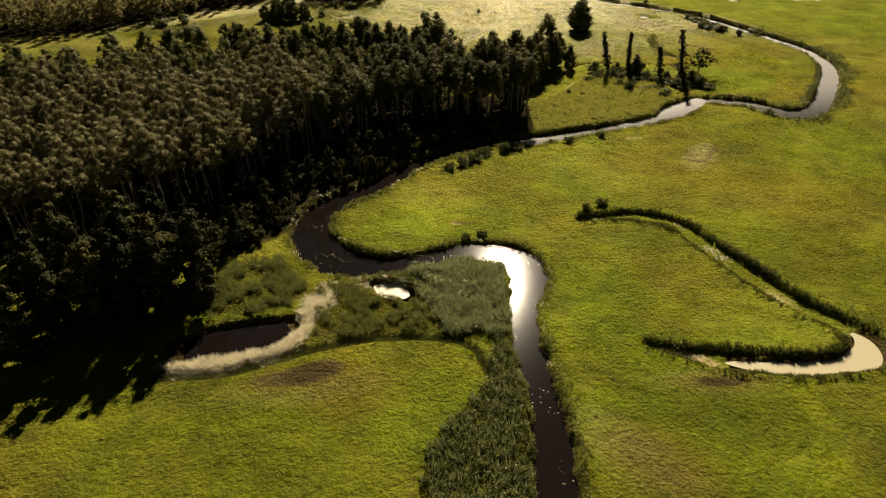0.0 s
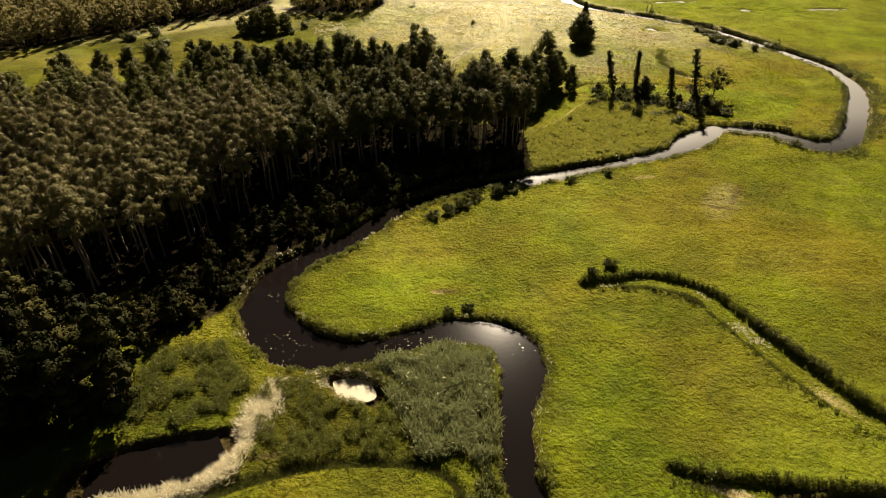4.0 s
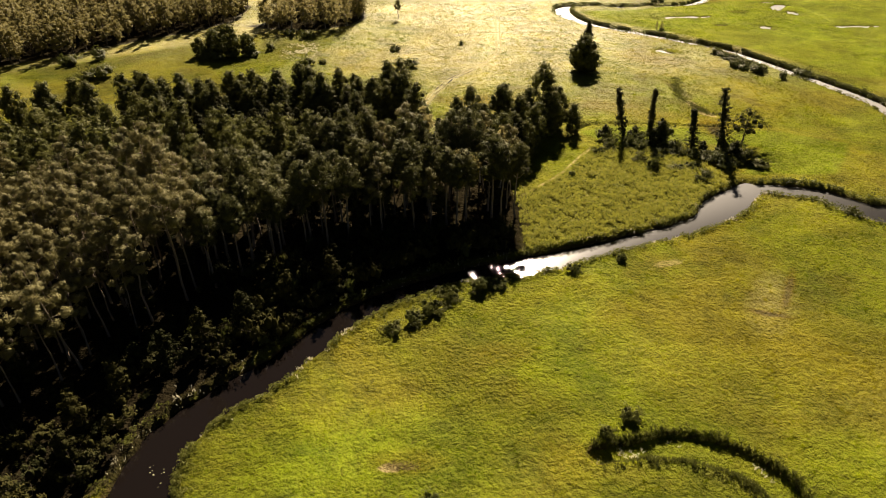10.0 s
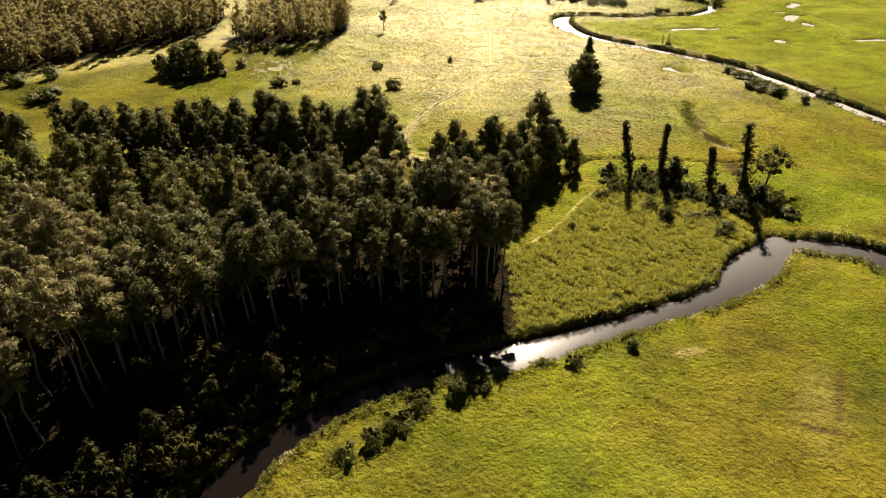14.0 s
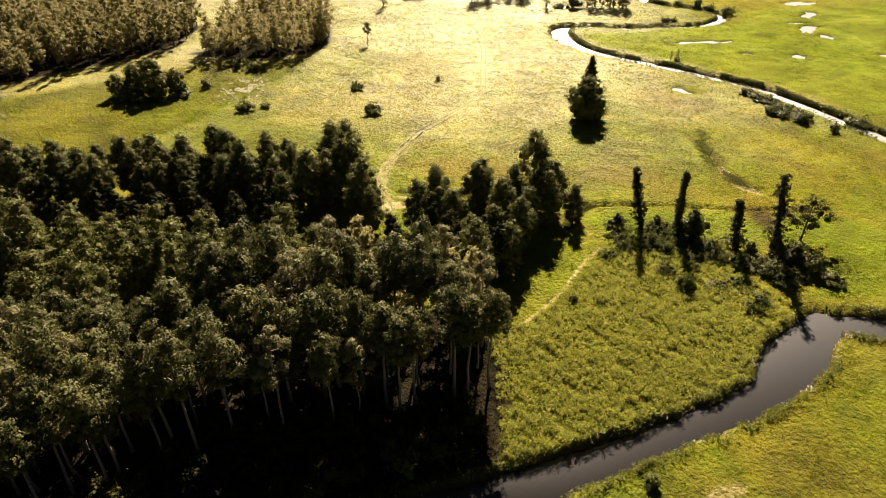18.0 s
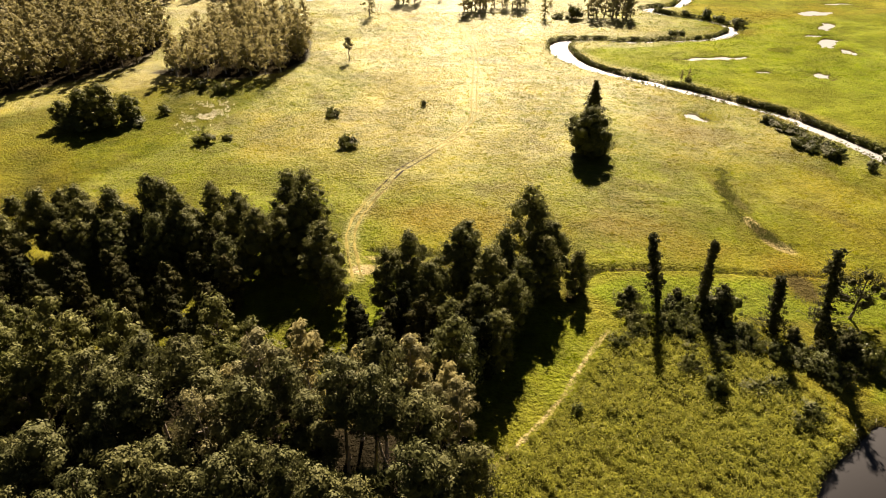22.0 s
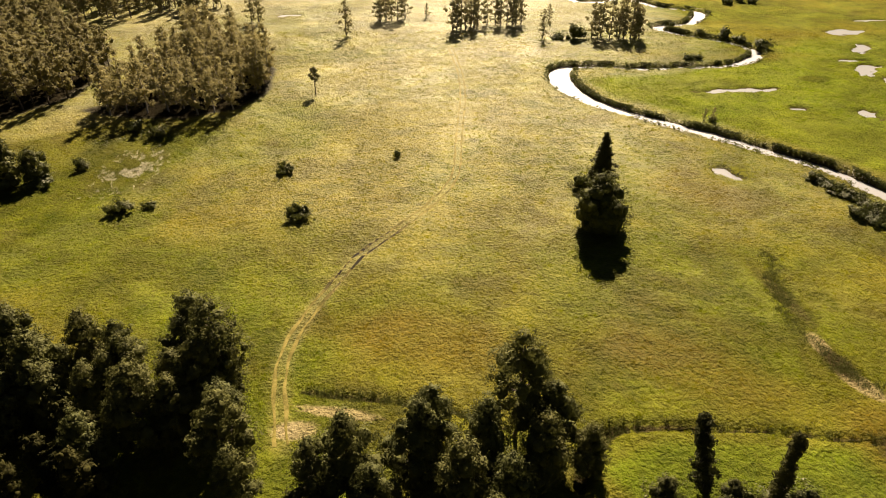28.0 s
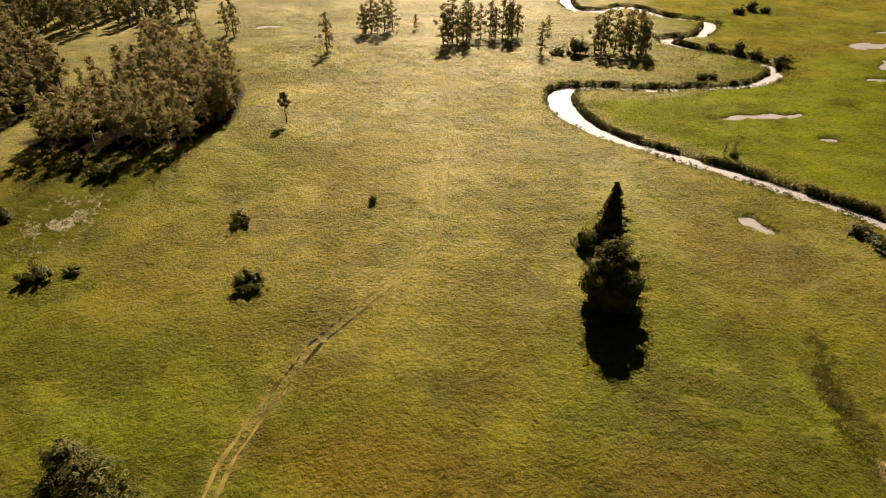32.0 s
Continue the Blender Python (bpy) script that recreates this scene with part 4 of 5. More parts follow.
wood_stuff("far_wood", far_forms, scatter(FAR_WOOD, 7.5, 14), BARK, HAZED_MIXED, 15, "distant deciduous wood beyond the meadow")

# ---- single trees and shrubs ----
def lone(name, form, bark, leaf, x, y, label, group="", category="tree"):
    return tree_thing(name, form, bark, leaf, x, y, label, category, group)


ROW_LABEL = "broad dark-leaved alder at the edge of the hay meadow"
row_kinds = [tree_thing("alder_tree", broad_form(200 + i, h=15, low=0.08, spread=4.6, clumps=430, fine=16, lumps=0.9, boughs=28, long=0.38, wide=0.23), BARK, SHADED_ALDER, x, y, ROW_LABEL, "tree", "alders of the rear row")
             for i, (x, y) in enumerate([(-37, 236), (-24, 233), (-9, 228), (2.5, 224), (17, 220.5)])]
rr = np.random.default_rng(21)
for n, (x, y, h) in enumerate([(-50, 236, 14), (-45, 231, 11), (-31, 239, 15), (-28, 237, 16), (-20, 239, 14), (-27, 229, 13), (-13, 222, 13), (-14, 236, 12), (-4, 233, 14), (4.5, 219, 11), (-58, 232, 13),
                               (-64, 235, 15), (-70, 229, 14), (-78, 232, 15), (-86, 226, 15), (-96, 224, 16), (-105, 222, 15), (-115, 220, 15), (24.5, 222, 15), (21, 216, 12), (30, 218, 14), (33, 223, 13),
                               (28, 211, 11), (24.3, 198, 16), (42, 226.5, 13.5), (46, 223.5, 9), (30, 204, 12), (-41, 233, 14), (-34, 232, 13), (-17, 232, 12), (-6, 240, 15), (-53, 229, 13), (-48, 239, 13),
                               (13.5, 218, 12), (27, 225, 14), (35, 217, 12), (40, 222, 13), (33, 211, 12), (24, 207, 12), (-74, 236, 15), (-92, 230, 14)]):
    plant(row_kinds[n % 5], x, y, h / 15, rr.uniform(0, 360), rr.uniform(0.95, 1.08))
shade_alder = tree_thing("black_alder", broad_form(209, h=17, low=0.05, spread=4.2, clumps=280, fine=12, lumps=0.9, boughs=26, dense=0.7, long=0.45, wide=0.26), BARK, SHADE_BLACK, -46, 82.5, "tall dark alder at the backwater in the wood's shade", "tree", "dark alders behind the backwater")
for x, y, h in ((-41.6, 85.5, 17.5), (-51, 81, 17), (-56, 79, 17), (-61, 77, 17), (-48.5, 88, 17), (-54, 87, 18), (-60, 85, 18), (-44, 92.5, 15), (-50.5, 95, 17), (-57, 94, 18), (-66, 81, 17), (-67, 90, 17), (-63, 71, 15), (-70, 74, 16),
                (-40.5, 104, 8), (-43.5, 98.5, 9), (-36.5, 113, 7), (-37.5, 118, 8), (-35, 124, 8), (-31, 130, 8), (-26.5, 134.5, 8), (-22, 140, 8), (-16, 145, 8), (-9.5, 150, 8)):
    plant(shade_alder, x, y, h / 17, x * 29)
# Added inside the wood, hidden from view, to block the sun.
sun_blockers = scatter(PINE_WOOD, 9.5, 77, 5.0)
# Dark trees added in two gaps in place of shadow on the ground.
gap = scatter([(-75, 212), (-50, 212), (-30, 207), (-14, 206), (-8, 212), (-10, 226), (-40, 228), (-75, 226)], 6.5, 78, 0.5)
shadow_fill = scatter([(4, 203), (22, 198), (33, 204), (33, 214), (20, 212), (6, 212)], 4.6, 79, 0.5)
for x, y in np.concatenate([sun_blockers, gap, shadow_fill]):
    plant(shade_alder, x, y, rr.uniform(0.5, 0.68), rr.uniform(0, 360), rr.uniform(0.9, 1.1))
# Extra trees added in the rear row's holes to keep sunlight out.
row_blockers = scatter([(-80, 227), (-45, 228), (-12, 225), (0, 222), (4, 232), (-3, 237), (-30, 241), (-52, 240), (-80, 238)], 6.0, 83, 0.4)
for x, y in row_blockers:
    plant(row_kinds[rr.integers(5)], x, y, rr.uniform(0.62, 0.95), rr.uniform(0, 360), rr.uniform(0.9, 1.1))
tall_label = "tall open-crowned tree with a visible dark trunk"
lone("black_poplar", broad_form(231, h=18.5, low=0.22, spread=5.2, clumps=480, fine=16, lumps=0.9, boughs=26, long=0.38, wide=0.23, dense=0.5), BARK, ALDER, 37.5, 229, tall_label, "tall trees at the meadow's edge")
lone("black_poplar", broad_form(232, h=18, low=0.2, spread=5.0, clumps=400, fine=15, lumps=0.9, boughs=26, long=0.38, wide=0.22, dense=0.4), BARK, ALDER, -1.5, 237, tall_label, "tall trees at the meadow's edge")
edge_birch = lone("birch_tree", broad_form(241, h=17.5, low=0.25, spread=3.2, clumps=190, fine=16, droop=0.9, long=0.7, wide=0.24, dense=0.4, lumps=1.2), BIRCH_BARK, BIRCH, 18.6, 192, "birch with pale, drooping, yellowish foliage", "birches beside the pines")
for x, y, h in ((6, 193, 19), (12, 191, 16), (23, 189, 15.5), (-2, 189, 16)):
    plant(edge_birch, x, y, h / 17.5, x * 37)

snag = "slim ivy-grown tree with a ragged dark outline"
for seed, h, w, skirt, twigs, lean, x, y in ((301, 13.4, 1.3, 1.0, 12, 0.2, 59.4, 220.5), (302, 14.4, 0.8, 0.8, 8, 0.1, 65.6, 217.0), (303, 10.8, 1.35, 1.5, 22, 0.14, 75.6, 212.6), (304, 16.8, 2.3, 1.4, 18, 0.18, 82.6, 210.8)):
    lone("ivy_tree", column_form(seed, h, w, skirt, twigs, lean), BARK, SPRUCE, x, y, snag, "ivy-grown trees by the river bend")
thorn = tree_thing("thorn_bush", broad_form(306, h=7.5, low=0.0, spread=2.7, clumps=190, fine=14, lumps=0.6, boughs=18, long=0.34, wide=0.2, dense=0.75), BARK, SPRUCE, 67.6, 215.2, "dense dark pointed thorn bush beside the ivy-grown trees", "bush", "thorn bushes by the river bend")
for x, y, h in ((54, 219.8, 4.6), (62, 219.5, 4.4), (60.3, 217.5, 3.6), (64.6, 212.6, 4.2), (76.6, 208.8, 4.6), (83.6, 206.6, 5.4), (79.5, 206.8, 4.2)):
    plant(thorn, x, y, h / 7.5, x * 41, 0.85)
lone("willow_tree", broad_form(311, h=10.5, low=0.25, spread=5.4, clumps=170, fine=13, lumps=1.2, boughs=13, dense=0.32, long=0.36, wide=0.2), BARK, SPRUCE, 89.5, 215.4, "gnarled spreading willow with a thin crown")
lone("spruce_tree", broad_form(321, h=13.4, low=0.02, spread=6.6, clumps=620, fine=15, lumps=0.5, slim=1.05, boughs=44, dense=0.62, long=0.42, wide=0.24), BARK, SHADED_ALDER, 60.5, 281.5, "dense dark egg-shaped evergreen standing in the meadow", "spruces in the meadow")
lone("spruce_tree", spruce_form(322, 12.6, 4.2), BARK, SPRUCE, 65.2, 301.5, "slim dark conical spruce standing in the meadow", "spruces in the meadow")
lone("young_pine", pine_form(331, h=8.6, bare=0.5, spread=1.6), PINE_BARK, PINE, -10.4, 367, "small lone pine with a thin bare trunk")
round_tree = lone("round_tree", broad_form(341, h=13, low=0.04, spread=6.0, clumps=300, fine=13, lumps=0.9, boughs=24), BARK, ALDER, -71, 303, "large round-crowned tree standing apart from the wood", "round trees before the wood")
for x, y, h in ((-65, 306, 9), (-77, 305, 11), (-83, 303, 8)):
    plant(round_tree, x, y, h / 13, x * 31)

shrub_kinds = [tree_thing("shrub", shrub_form(400 + i, 4.6, 3.4, 170), BARK, SHRUB, x, y, "rounded dark green shrub standing in the grass", "shrub", "shrubs of the meadow") for i, (x, y) in enumerate([(-1.2, 288), (-39.5, 290.5), (60.2, 299.5)])]
for n, (x, y, h) in enumerate([(-34, 292, 2.4), (-8.6, 309, 3.0), (18, 318, 1.6), (106.3, 341.5, 1.8), (54.2, 218.6, 3.6), (68, 216, 6), (61, 216, 3.4), (63.5, 218.6, 3), (70, 210.5, 3.4),
                               (77.5, 206.5, 3.6), (84.5, 208, 4.2), (79, 203, 3.4), (59, 213, 3), (66, 209, 2.6), (40.7, 195.6, 1.6), (50, 209.5, 2.2), (53, 212, 2.4), (86, 204.5, 3.4), (88.5, 201, 3),
                               (116.5, 286.5, 3.2), (121.5, 279, 3.2), (118, 283, 2.8), (137.6, 278, 4.6), (127, 272, 2.6),
                               (-75, 299, 4), (-63, 303, 4), (-79, 301, 5), (-109, 277, 6), (-113, 275, 5), (-58, 312, 3), (-48, 333, 4), (-56, 338, 4), (-120, 300, 5), (-128, 292, 5),
                               (78, 436, 4), (85.4, 436, 7), (121.6, 405, 3), (126, 406, 2.6), (148, 437, 4), (156.2, 420, 5), (152, 431, 4), (185.7, 512, 5), (190, 508, 4), (178, 507, 4),
                               (132, 455, 2.6), (140, 443, 2.6), (1.5, 139, 2.4), (5, 141.5, 2.8), (8, 144, 3), (11, 147, 2.6), (16, 149.5, 2.8), (20, 151, 2.2), (34, 155.5, 2), (43.5, 159.3, 1.8),
                               (8, 103.8 + 4, 1.8), (4.5, 107, 1.4), (31, 117, 2.0), (35, 120.5, 2.2), (97, 177, 2.2)]):
    plant(shrub_kinds[n % 3], x, y, h / 4.0, rr.uniform(0, 360), rr.uniform(0.85, 1.1))

for n in range(26):
    f = n / 25
    plant(shrub_kinds[n % 3], 116 + 8 * f + rr.uniform(-1.6, 1.6), 305 - 27 * f + rr.uniform(-1.8, 1.8), rr.uniform(0.45, 0.8), rr.uniform(0, 360), rr.uniform(0.7, 0.95))

for x, y in np.concatenate([scatter([(53, 216), (62, 217), (74, 209), (85, 207), (87, 202), (80, 199), (72, 204), (62, 208), (54, 212)], 3.3, 81, 0.2), scatter([(55, 212), (72, 203), (77, 197), (70, 190), (60, 200)], 5.5, 82, 0.2)]):
    plant(shrub_kinds[rr.integers(3)], x, y, rr.uniform(0.3, 0.75), rr.uniform(0, 360), rr.uniform(0.75, 1.2))

# undergrowth between the pines and the water
low_bush = tree_thing("bush", shrub_form(430, 3.2, 1.7, 50, 8), BARK, SHRUB, -20, 151, "leafy green bush in the shade of the pines", "bush", "bushes under the pines")
thicket = tree_thing("thicket_bush", shrub_form(431, 5.5, 3.0, 90, 11), BARK, SHADE_BLACK, -34, 120, "tall dark bush in the thicket below the pines", "bush", "thicket below the pines")
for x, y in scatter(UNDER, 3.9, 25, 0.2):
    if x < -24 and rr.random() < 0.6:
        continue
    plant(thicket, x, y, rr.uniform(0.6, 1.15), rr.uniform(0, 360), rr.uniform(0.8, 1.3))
under = scatter(UNDER, 5.0, 23, 0.3)
under = np.concatenate([under, scatter([(-75, 168), (-45, 172), (-24, 178), (-8, 186), (24, 186), (25, 192), (8, 197), (-12, 198), (-30, 188), (-75, 180)], 4.6, 24, 0.3)])
under = under[(under[:, 0] < 2) | (under[:, 1] < 176)]
for x, y in under[(rr.random(len(under)) < 0.7) & ((under[:, 0] > -24) | (under[:, 1] > 150) | (rr.random(len(under)) < 0.2))]:
    plant(low_bush, x, y, rr.uniform(0.5, 1.25), rr.uniform(0, 360), rr.uniform(0.8, 1.5))

# trees on the far side of the meadow
far_tree = tree_thing("aspen_tree", broad_form(451, h=15, low=0.06, spread=3.6, clumps=100, fine=11, long=0.7, wide=0.4, lumps=1.2, boughs=14, dense=0.34), BARK, HAZED_MIXED, -9.5, 442, "slender leafy tree on the far meadow's edge", "tree", "trees on the far side")
for x, y, h in [(1.5, 471, 12), (5, 473, 15), (10.6, 471, 15), (14, 474, 13), (35.5, 451, 16), (39, 455, 17), (43.5, 458, 14), (47, 461, 15), (51, 461, 13), (55, 463, 16), (60, 462, 15), (64, 463, 17), (66.5, 464, 14),
                (104.2, 342, 3.6), (106.2, 341.2, 4.2), (72.2, 437, 11.5), (93, 438, 14), (97, 440, 16), (100, 437, 15), (105, 440, 15), (108.4, 436, 16.5), (111, 439, 14), (-52, 467, 16), (-56, 470, 14), (24, 476, 7), (80, 470, 8), (95, 436, 13), (103, 434, 14), (106, 437, 16), (110, 434, 15), (112, 436, 13), (37, 449, 13), (41, 452, 12), (45, 456, 17), (57, 460, 13), (62, 459, 14), (3, 468, 12), (8, 470, 13)]:
    plant(far_tree, x, y, h / 15, rr.uniform(0, 360), rr.uniform(0.95, 1.1))


# ---- farm track ----
track = tagged(new("farm_track"), "two worn earth wheel ruts across the meadow grass", "track", kind="structure")


def rut(offset, width):
    along = np.gradient(TRACK, axis=0)
    along /= np.linalg.norm(along, axis=1)[:, None]
    side = np.stack([-along[:, 1], along[:, 0]], 1)
    wob = 0.08 * np.sin(np.arange(len(TRACK)) * 0.9 + offset)
    rows = []
    for o, lift in ((-0.5, 0.05), (-0.2, 0.075), (0.2, 0.075), (0.5, 0.05)):
        xy = TRACK + side * (offset + wob + o * width * (1 + 0.35 * np.sin(np.arange(len(TRACK)) * 0.53 + offset * 3)))[:, None]
        rows.append(np.concatenate([xy, (ground_heights(xy) + lift)[:, None]], 1))
    n = len(TRACK)
    i = np.arange(n - 1)
    return np.concatenate(rows), np.concatenate([np.stack([i + a * n, i + 1 + a * n, i + 1 + (a + 1) * n, i + (a + 1) * n], 1) for a in range(3)])


for o in (-0.78, 0.78):
    part("wheel_rut", mesh_from("wheel_rut", *rut(o, 0.5), DIRT, smooth=True), track)


# ---- reeds, sedge, herbs and grass ----
def blades(xy, n, height, width, spread, lean, seed):
    """n pointed blades at every place."""
    r = np.random.default_rng(seed)
    z = ground_heights(xy) - 0.03
    h = np.broadcast_to(np.asarray(height, float), len(xy))
    base = np.repeat(np.concatenate([xy, z[:, None]], 1), n, 0)
    hh = np.repeat(h, n) * r.uniform(0.55, 1.15, len(base))
    a = r.uniform(0, 2 * np.pi, len(base))
    out = np.stack([np.cos(a), np.sin(a), np.zeros(len(a))], 1)
    root = base + out * (r.random(len(base)) * spread)[:, None]
    tip = root + out * (hh * lean * r.uniform(0.2, 1.2, len(base)))[:, None]
    tip[:, 2] += hh
    b = r.uniform(0, 2 * np.pi, len(base))
    side = np.stack([np.cos(b), np.sin(b), np.zeros(len(b))], 1) * (width * 0.5 * r.uniform(0.6, 1.4, len(base)))[:, None]
    return np.stack([root - side, root + side, tip], 1).reshape(-1, 3), np.arange(3 * len(base)).reshape(-1, 3)


def herb_clumps(xy, height, count, long, wide, seed):
    r = np.random.default_rng(seed)
    z = ground_heights(xy)
    h = height * r.uniform(0.5, 1.2, len(xy))
    return leaves(r, np.concatenate([xy, (z + h * 0.55)[:, None]], 1), h * 0.6, count, long, wide, -0.4, 0.3)


def throw(lo, hi, count, seed):
    return np.random.default_rng(seed).uniform(lo, hi, (count, 2))


def stuff(name, geo, mat, label, category):
    return tagged(new(name, mesh_from(name, *geo, mat)), label, category, kind="stuff")


def dry_land(xy, margin=0.1):
    return (river_edge(xy) > margin) & (pond_depth(xy) < -0.2)


# reed beds
q = throw((-25, 75), (13, 100), 9000, 31)
q = q[(poly_depth(PENINSULA, q) + 0.8 * waves(q) > 0) & dry_land(q, -0.2)]
tall_reed = q[q[:, 0] + 3 * waves(q * 0.5) + 0.4 * (q[:, 1] - 88) > -4]
stuff("reed_bed", blades(tall_reed[1::2], 6, 1.7 + 0.7 * waves(tall_reed[1::2] * 1.3), 0.15, 0.35, 0.6, 32), REED, "tall grey-green reeds on the river's tongue of land", "reeds")
stuff("reed_tufts", herb_clumps(tall_reed[waves(tall_reed * 1.1) > -0.3][::3], 1.8, 26, 0.6, 0.11, 30), REED, "dense leafy tufts among the tall reeds", "reeds")
low = q[q[:, 0] + 3 * waves(q * 0.5) + 0.4 * (q[:, 1] - 88) <= -3]
stuff("sedge_bed", join(herb_clumps(low[waves(low * 0.8) > -0.15][::2], 1.1, 30, 0.36, 0.08, 33)), BANK_SEDGE, "tangled low sedge and herbs around a backwater", "sedge")
q = throw((-6, 0), (13, 79), 12000, 34)
q = q[(poly_depth(REED_BELT, q) + 0.9 * waves(q) > 0) & dry_land(q, -0.1)]
stuff("herb_belt", herb_clumps(q[::2], 1.1, 12, 0.45, 0.2, 35), SHRUB, "dense dark herbs and willow scrub along the bank", "herbs")
stuff("reed_belt", blades(q[1::3], 5, 1.5, 0.1, 0.3, 0.4, 36), REED, "scattered grey-green reeds along the bank", "reeds")
q = throw((-43, 80), (-22, 100), 2600, 37)
q = q[(poly_depth(WEST_BANK, q) + 1.5 * waves(q) > 0) & dry_land(q)]
stuff("sedge_bank", herb_clumps(q[waves(q * 0.7 + 2) > -0.15], 1.2, 30, 0.38, 0.085, 38), BANK_SEDGE, "yellow-green sedge on the bank below the pines", "sedge")
q = throw((26, 162), (80, 217), 15000, 39)
q = q[(poly_depth(MARSH, q) + 1.2 * waves(q * 0.6) + np.random.default_rng(60).normal(size=len(q)) * 0.7 > 0) & dry_land(q)]
stuff("marsh_herbs", herb_clumps(q[waves(q * 0.75) > -0.62], 0.95, 15, 0.42, 0.1, 40), SEDGE, "rough yellow-green marsh herbs inside the river bend", "herbs")

# straw-coloured dead reed round the backwater
STRAND = curve_through([(-20.2, 90, 1), (-22.0, 84.5, 1), (-23.4, 79.5, 1), (-24.6, 75.0, 1), (-28.5, 71.6, 1), (-34, 69.8, 1), (-41, 69.0, 1)], 0.4)
pick = np.random.default_rng(61)
q = STRAND[pick.integers(0, len(STRAND), 3600), :2] + pick.normal(size=(3600, 2)) * 0.95
q = q[waves(q * 0.7 + 4) > -0.25]
q = q[pond_depth(q) < 0.25]
stuff("dead_reed", blades(q, 6, 0.5, 0.14, 0.35, 1.5, 63), STRAW, "cream straw-coloured dead reed around the backwater", "reeds")
q = np.array([-9.5, 91.2]) + pick.normal(size=(420, 2)) * np.array([3.0, 1.3])
q = q[pond_depth(q) < -0.05]
stuff("dead_reed", blades(q, 6, 0.4, 0.14, 0.35, 1.5, 64), STRAW, "pale flattened dead reed beside a small pool", "reeds")
q = np.array([-46.0, 312.0]) + pick.normal(size=(700, 2)) * np.array([3.0, 6.0])
stuff("dead_reed", blades(q[waves(q * 0.5) > -0.2], 6, 0.4, 0.12, 0.4, 1.2, 67), STRAW, "grey bleached reed on the marshy slope", "reeds")
q = throw((-62, 325), (-30, 346), 500, 68)
stuff("slope_sedge", herb_clumps(q[waves(q * 0.4) > 0], 0.8, 12, 0.45, 0.14, 69), SHRUB, "dark sedge tufts on the marshy slope", "sedge")
q = np.array([98.6, 308.0]) + pick.normal(size=(260, 2)) * np.array([2.4, 2.6])
q = q[pond_depth(q) < -0.05]
stuff("pool_sedge", blades(q, 10, 0.6, 0.08, 0.4, 0.7, 71), SEDGE, "olive sedge tufts around a small meadow pool", "sedge")
# dark wet strip in the hay meadow
WET_STRIP = curve_through([(90.5, 273, 1), (87.5, 263, 1), (85.2, 253.6, 1), (86, 247, 1), (88, 240, 1), (89.5, 236, 1)], 0.5)
q = WET_STRIP[pick.integers(0, len(WET_STRIP), 420), :2] + pick.normal(size=(420, 2)) * np.array([1.0, 0.8])
stuff("wet_strip_sedge", blades(q, 11, 0.55, 0.07, 0.6, 0.8, 66), SHRUB, "dark coarse sedge along a wet strip of meadow", "sedge")

# lily pads on the slow water
LILY = leaf_material("lily_pad", (0.16, 0.17, 0.09), (0.34, 0.33, 0.22), 0.1, 0.25)
slow = RIVER[(RIVER[:, 1] > 40) & (RIVER[:, 1] < 128)]
pick_pad = np.random.default_rng(91)
at = slow[pick_pad.integers(0, len(slow), 420)]
pads = at[:, :2] + pick_pad.uniform(-0.42, 0.42, (420, 2)) * at[:, 2:3]
pads = pads[(river_edge(pads) < -0.5) & (waves(pads * 0.35 + 1) > 0.25)]
ring = np.linspace(0, 2 * np.pi, 7)[:-1]
size = pick_pad.uniform(0.05, 0.14, len(pads))
rim = np.stack([np.cos(ring), np.sin(ring) * 0.8, 0 * ring], 1)[None] * size[:, None, None] + np.concatenate([pads, np.full((len(pads), 1), WATER_Z + 0.012)], 1)[:, None]
stuff("lily_pads", (rim.reshape(-1, 3), np.arange(6 * len(pads)).reshape(-1, 6)), LILY, "small pale lily pads floating on the slow river", "lily pads")

# banks: sedge hanging over both edges of the river and along the old channel
along_river = RIVER[(RIVER[:, 1] > 30)]
pick = np.random.default_rng(41)
idx = pick.integers(0, len(along_river), 19000)
step = np.gradient(along_river[:, :2], axis=0)
step /= np.linalg.norm(step, axis=1)[:, None]
normal = np.stack([-step[:, 1], step[:, 0]], 1)
off = along_river[idx, 2] / 2 + pick.exponential(0.5, len(idx)) - 0.1
q = along_river[idx, :2] + normal[idx] * (off * pick.choice([-1, 1], len(idx)))[:, None] + pick.normal(size=(len(idx), 2)) * 0.4
near_side = (q[:, 1] > 235) & ((q - along_river[idx, :2]) @ np.array([0.35, 1.0]) < 0) & (pick.random(len(q)) < 0.75)
q = q[dry_land(q, -0.15) & ~near_side]
clumpy = waves(q * 0.45 + 3) > -0.2
stuff("bank_sedge", herb_clumps(q[clumpy], 0.8, 13, 0.36, 0.1, 42), BANK_SEDGE, "dark tufted sedge fringing both river banks", "sedge")
stuff("bank_straw", blades(q[~clumpy][::3], 3, 0.5, 0.09, 0.3, 0.5, 43), STRAW, "dead straw-coloured stems along the river banks", "straw")
upper = (along_river[idx, 1] > 235) | ((along_river[idx, 0] > 84) & (along_river[idx, 1] > 185))
# Scrub massed on the far side, a dark strip for that bank's shade.
away = np.sign(normal[idx, 1] + 0.35 * normal[idx, 0])
far_idx = idx[upper]
away = away[upper] * np.where(pick.random(len(far_idx)) < 0.86, 1, -1)
off = along_river[far_idx, 2] / 2 + 0.5 + pick.exponential(0.35, len(far_idx))
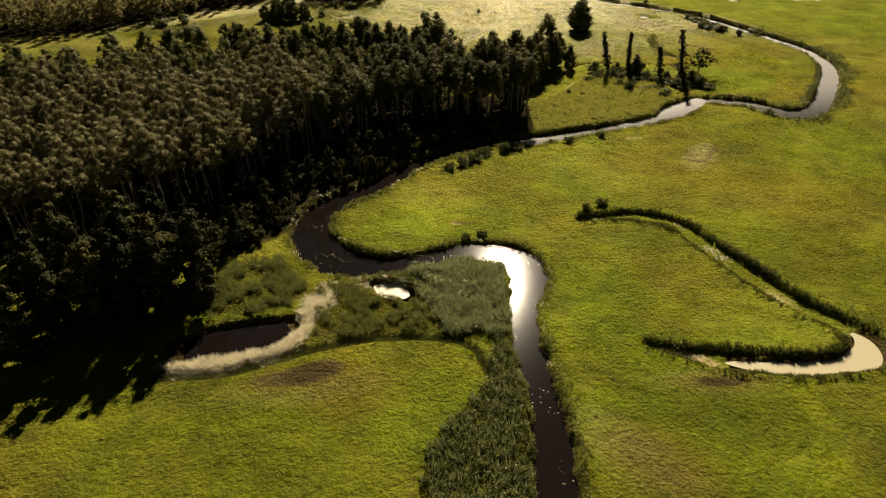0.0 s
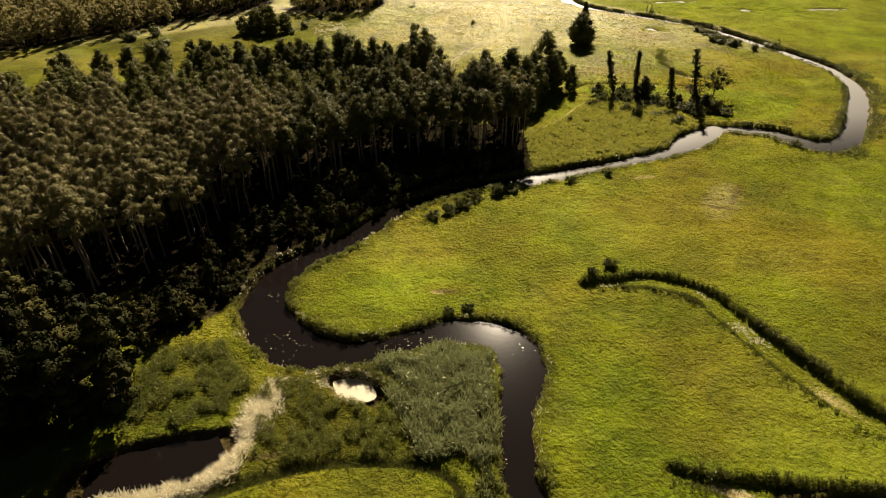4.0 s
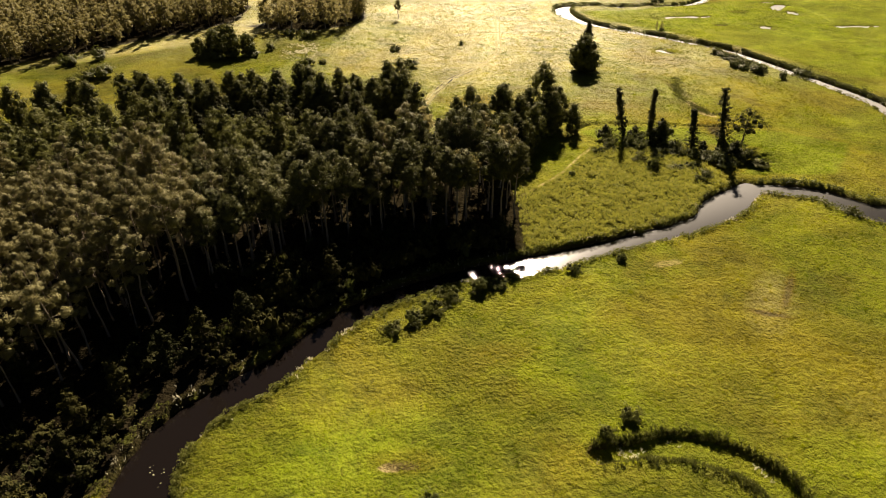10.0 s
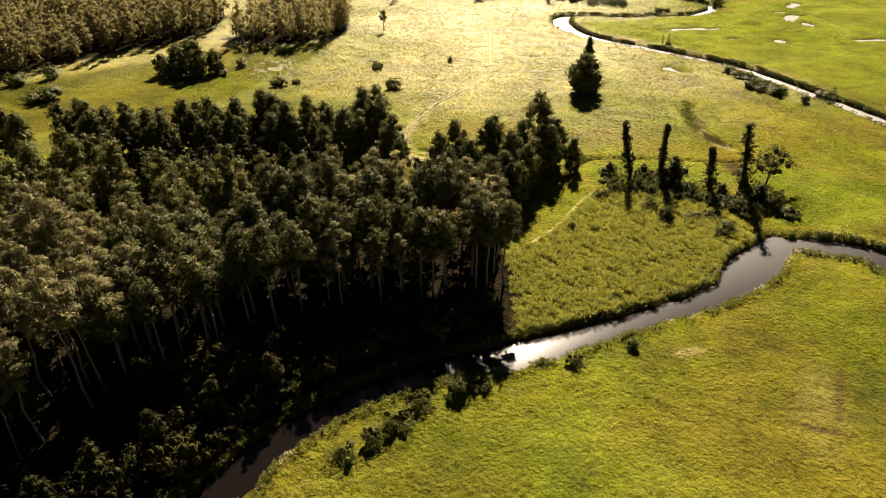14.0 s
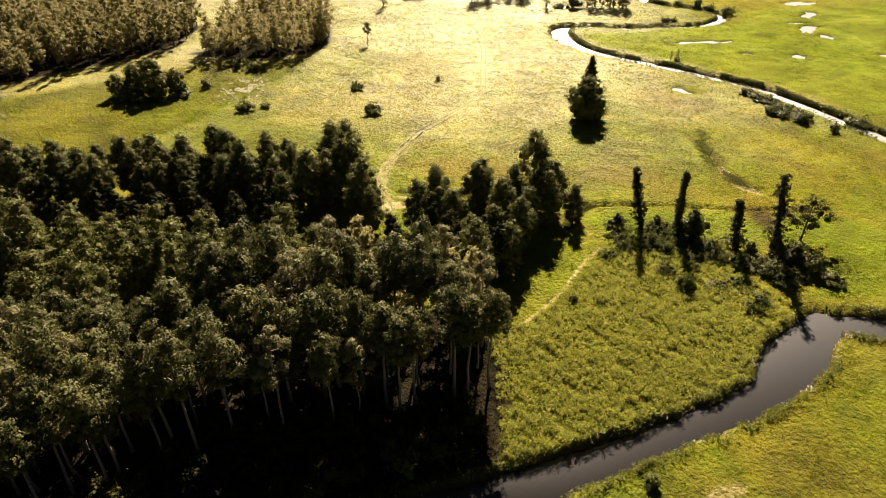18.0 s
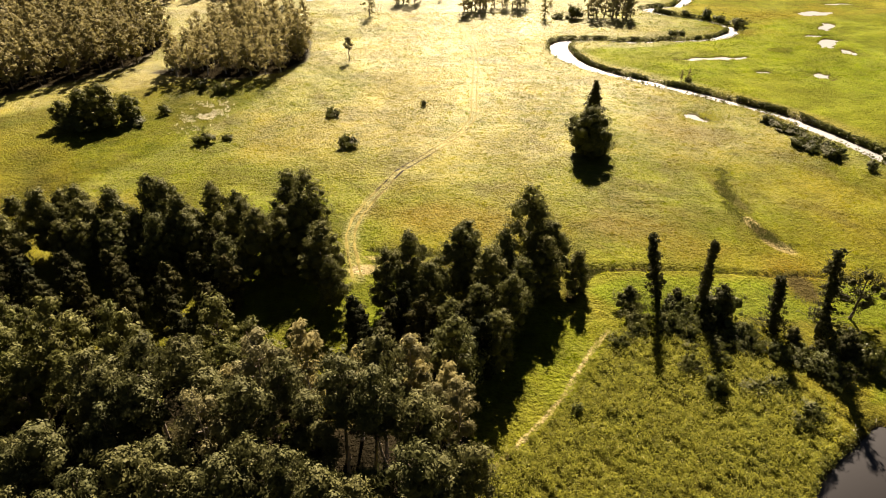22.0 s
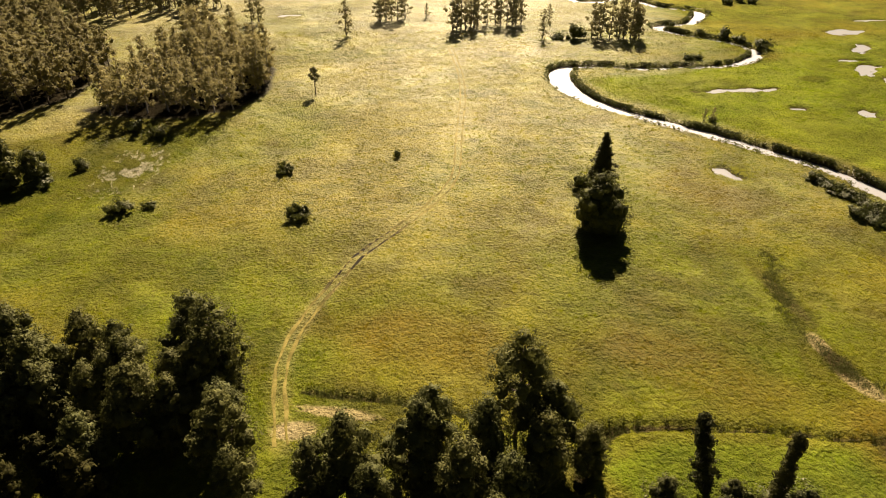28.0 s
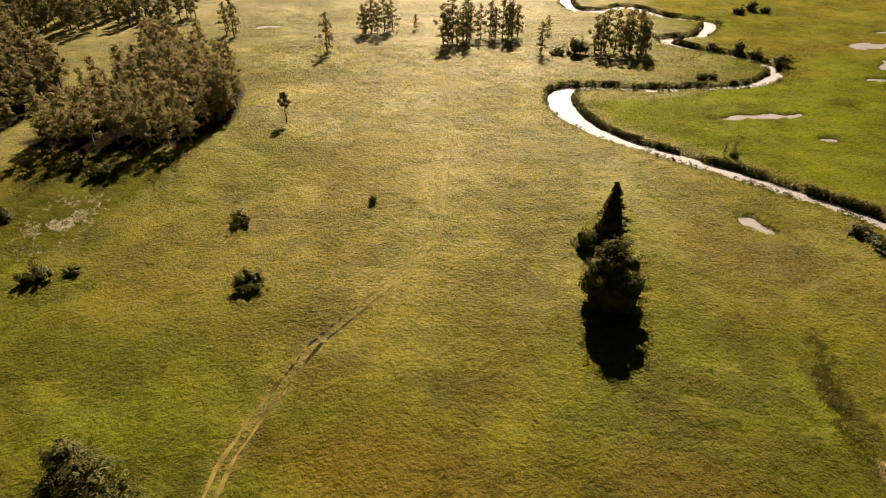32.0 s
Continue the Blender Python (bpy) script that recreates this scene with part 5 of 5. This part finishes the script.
far_bank = along_river[far_idx, :2] + normal[far_idx] * (off * away)[:, None] + pick.normal(size=(len(far_idx), 2)) * 0.4
far_bank = far_bank[dry_land(far_bank, 0.1) & (waves(far_bank * 0.5 + 5) > -0.1)]
stuff("bank_scrub", herb_clumps(far_bank, 0.75, 9, 0.45, 0.2, 48), SHRUB, "dark low willow scrub along the upper river's banks", "scrub")
BEND_SCRUB = [(98, 172), (108, 170.5), (120, 180), (131, 196), (146, 222), (151, 242), (148, 260), (142, 262), (146, 244), (139.5, 226), (128, 205), (112, 184), (104, 182), (96, 191), (90, 193), (93, 186)]
q = throw((88, 168), (153, 264), 16000, 49)
q = q[(poly_depth(BEND_SCRUB, q) + 2.5 * waves(q * 0.35) > -1.5) & dry_land(q, 0.5) & (waves(q * 0.5 + 2) > -0.3)]
stuff("bend_scrub", herb_clumps(q[::2], 1.5, 10, 0.5, 0.2, 50), SHRUB, "dark tangled scrub around the river's eastern bend", "scrub")
idx = pick.integers(0, len(OXBOW), 2400)
step = np.gradient(OXBOW[:, :2], axis=0)
step /= np.linalg.norm(step, axis=1)[:, None]
normal = np.stack([-step[:, 1], step[:, 0]], 1)
off = oxbow_floor(idx) + 0.2 + pick.exponential(0.4, len(idx))
q = OXBOW[idx, :2] + normal[idx] * (off * pick.choice([-1, 1], len(idx), p=[0.5, 0.5]))[:, None]
q = q[pond_depth(q) < -0.1]
stuff("oxbow_sedge", blades(q, 12, 0.5 + 0.4 * waves(q * 0.8), 0.09, 0.35, 0.6, 44), SHRUB, "dark sedge lining the silted oxbow", "sedge")
outer = q[(q[:, 0] - 54 > -0.7 * (q[:, 1] - 101)) & (q[:, 1] < 104) & (waves(q * 0.5) > -0.5)]
stuff("oxbow_scrub", herb_clumps(outer[waves(outer * 0.5 + 1) > -0.1], 1.0, 20, 0.34, 0.11, 41), SHRUB, "low dark scrub on the banks of the silted oxbow", "scrub")
idx = pick.integers(0, len(OXBOW), 800)
q = OXBOW[idx, :2] + pick.normal(size=(len(idx), 2)) * 0.7
q = q[pond_depth(q) < -0.1]
q = q[waves(q * 0.4 + 2) > 0]
stuff("oxbow_straw", blades(q, 6, 0.4, 0.1, 0.3, 0.6, 45), STRAW, "straw-coloured dead stems in the oxbow bed", "straw")
for line, count, seed in ((ARC_DITCH, 1100, 46), (FIELD_DITCH, 420, 47), (HAY_DITCH, 260, 53)):
    idx = pick.integers(0, len(line), count)
    q = line[idx, :2] + pick.normal(size=(count, 2)) * (0.35 + 0.25 * line[idx, 2:3])
    stuff("ditch_sedge", blades(q, 14, np.where((line is FIELD_DITCH) & (q[:, 0] > 55), 0.3, 0.6), 0.08, 0.4, 0.8, seed), SHRUB, "dark sedge growing along a shallow ditch", "sedge")


# grass tussocks over the open meadow
def meadow_places(lo, hi, count, seed):
    p = throw(lo, hi, count, seed)
    keep = dry_land(p, 0.6)
    for poly in (PINE_WOOD, ALDER_WOOD, PENINSULA, REED_BELT, WEST_BANK, MARSH, NORTH_WOOD, WEST_WOOD, UNDER):
        keep &= poly_depth(poly, p) < 0.5
    d, i = nearest(TRACK, p, 3.0)
    keep &= d > 1.3
    zs = zones(p)
    keep &= (zs["mud"] < 0.4) & (zs["silt"] < 0.4)
    keep &= np.random.default_rng(seed + 1).random(count) < 0.85 + 0.35 * waves(p * 0.7)
    return p[keep], {key: value[keep] for key, value in zs.items()}


def grass_sheet(name, lo, hi, count, seed, n, height, width, label, spread=0.3):
    q, zs = meadow_places(lo, hi, count, seed)
    me = mesh_from(name, *blades(q, n, height * (1 + 0.3 * waves(q * 0.9)), width, spread, 0.75, seed + 2), GRASS)
    for zone_name, values in zs.items():
        layer = me.attributes.new(zone_name, "FLOAT", "POINT")
        layer.data.foreach_set("value", np.repeat(np.asarray(values, np.float32), 3 * n))
    tagged(new(name, me), label, "grass", kind="stuff")


grass_sheet("meadow_grass", (-62, 38), (118, 215), 110000, 50, 5, 0.17, 0.06, "lush yellow-green meadow grass in uneven tussocks")
grass_sheet("hay_grass", (-90, 205), (125, 330), 100000, 52, 5, 0.18, 0.06, "yellow-green and straw-coloured grass of the hay meadow")
grass_sheet("west_grass", (-165, 230), (-90, 330), 20000, 62, 3, 0.2, 0.08, "yellow-green grass between the two woods")
grass_sheet("far_grass", (-110, 330), (190, 450), 70000, 56, 3, 0.2, 0.08, "dry yellowish grass on the far meadow")
grass_sheet("east_grass", (118, 170), (240, 330), 40000, 68, 3, 0.2, 0.08, "green grass beyond the river bend")
grass_sheet("meadow_tussocks", (-45, 40), (118, 215), 11000, 72, 12, 0.36, 0.08, "taller grass tussocks scattered over the river meadow", 0.38)
grass_sheet("hay_tussocks", (-70, 228), (125, 340), 12000, 75, 11, 0.36, 0.08, "coarse uneven tussocks of the hay meadow", 0.42)
grass_sheet("far_tussocks", (-40, 340), (190, 450), 6000, 78, 9, 0.42, 0.1, "coarse tussocks on the far meadow", 0.5)
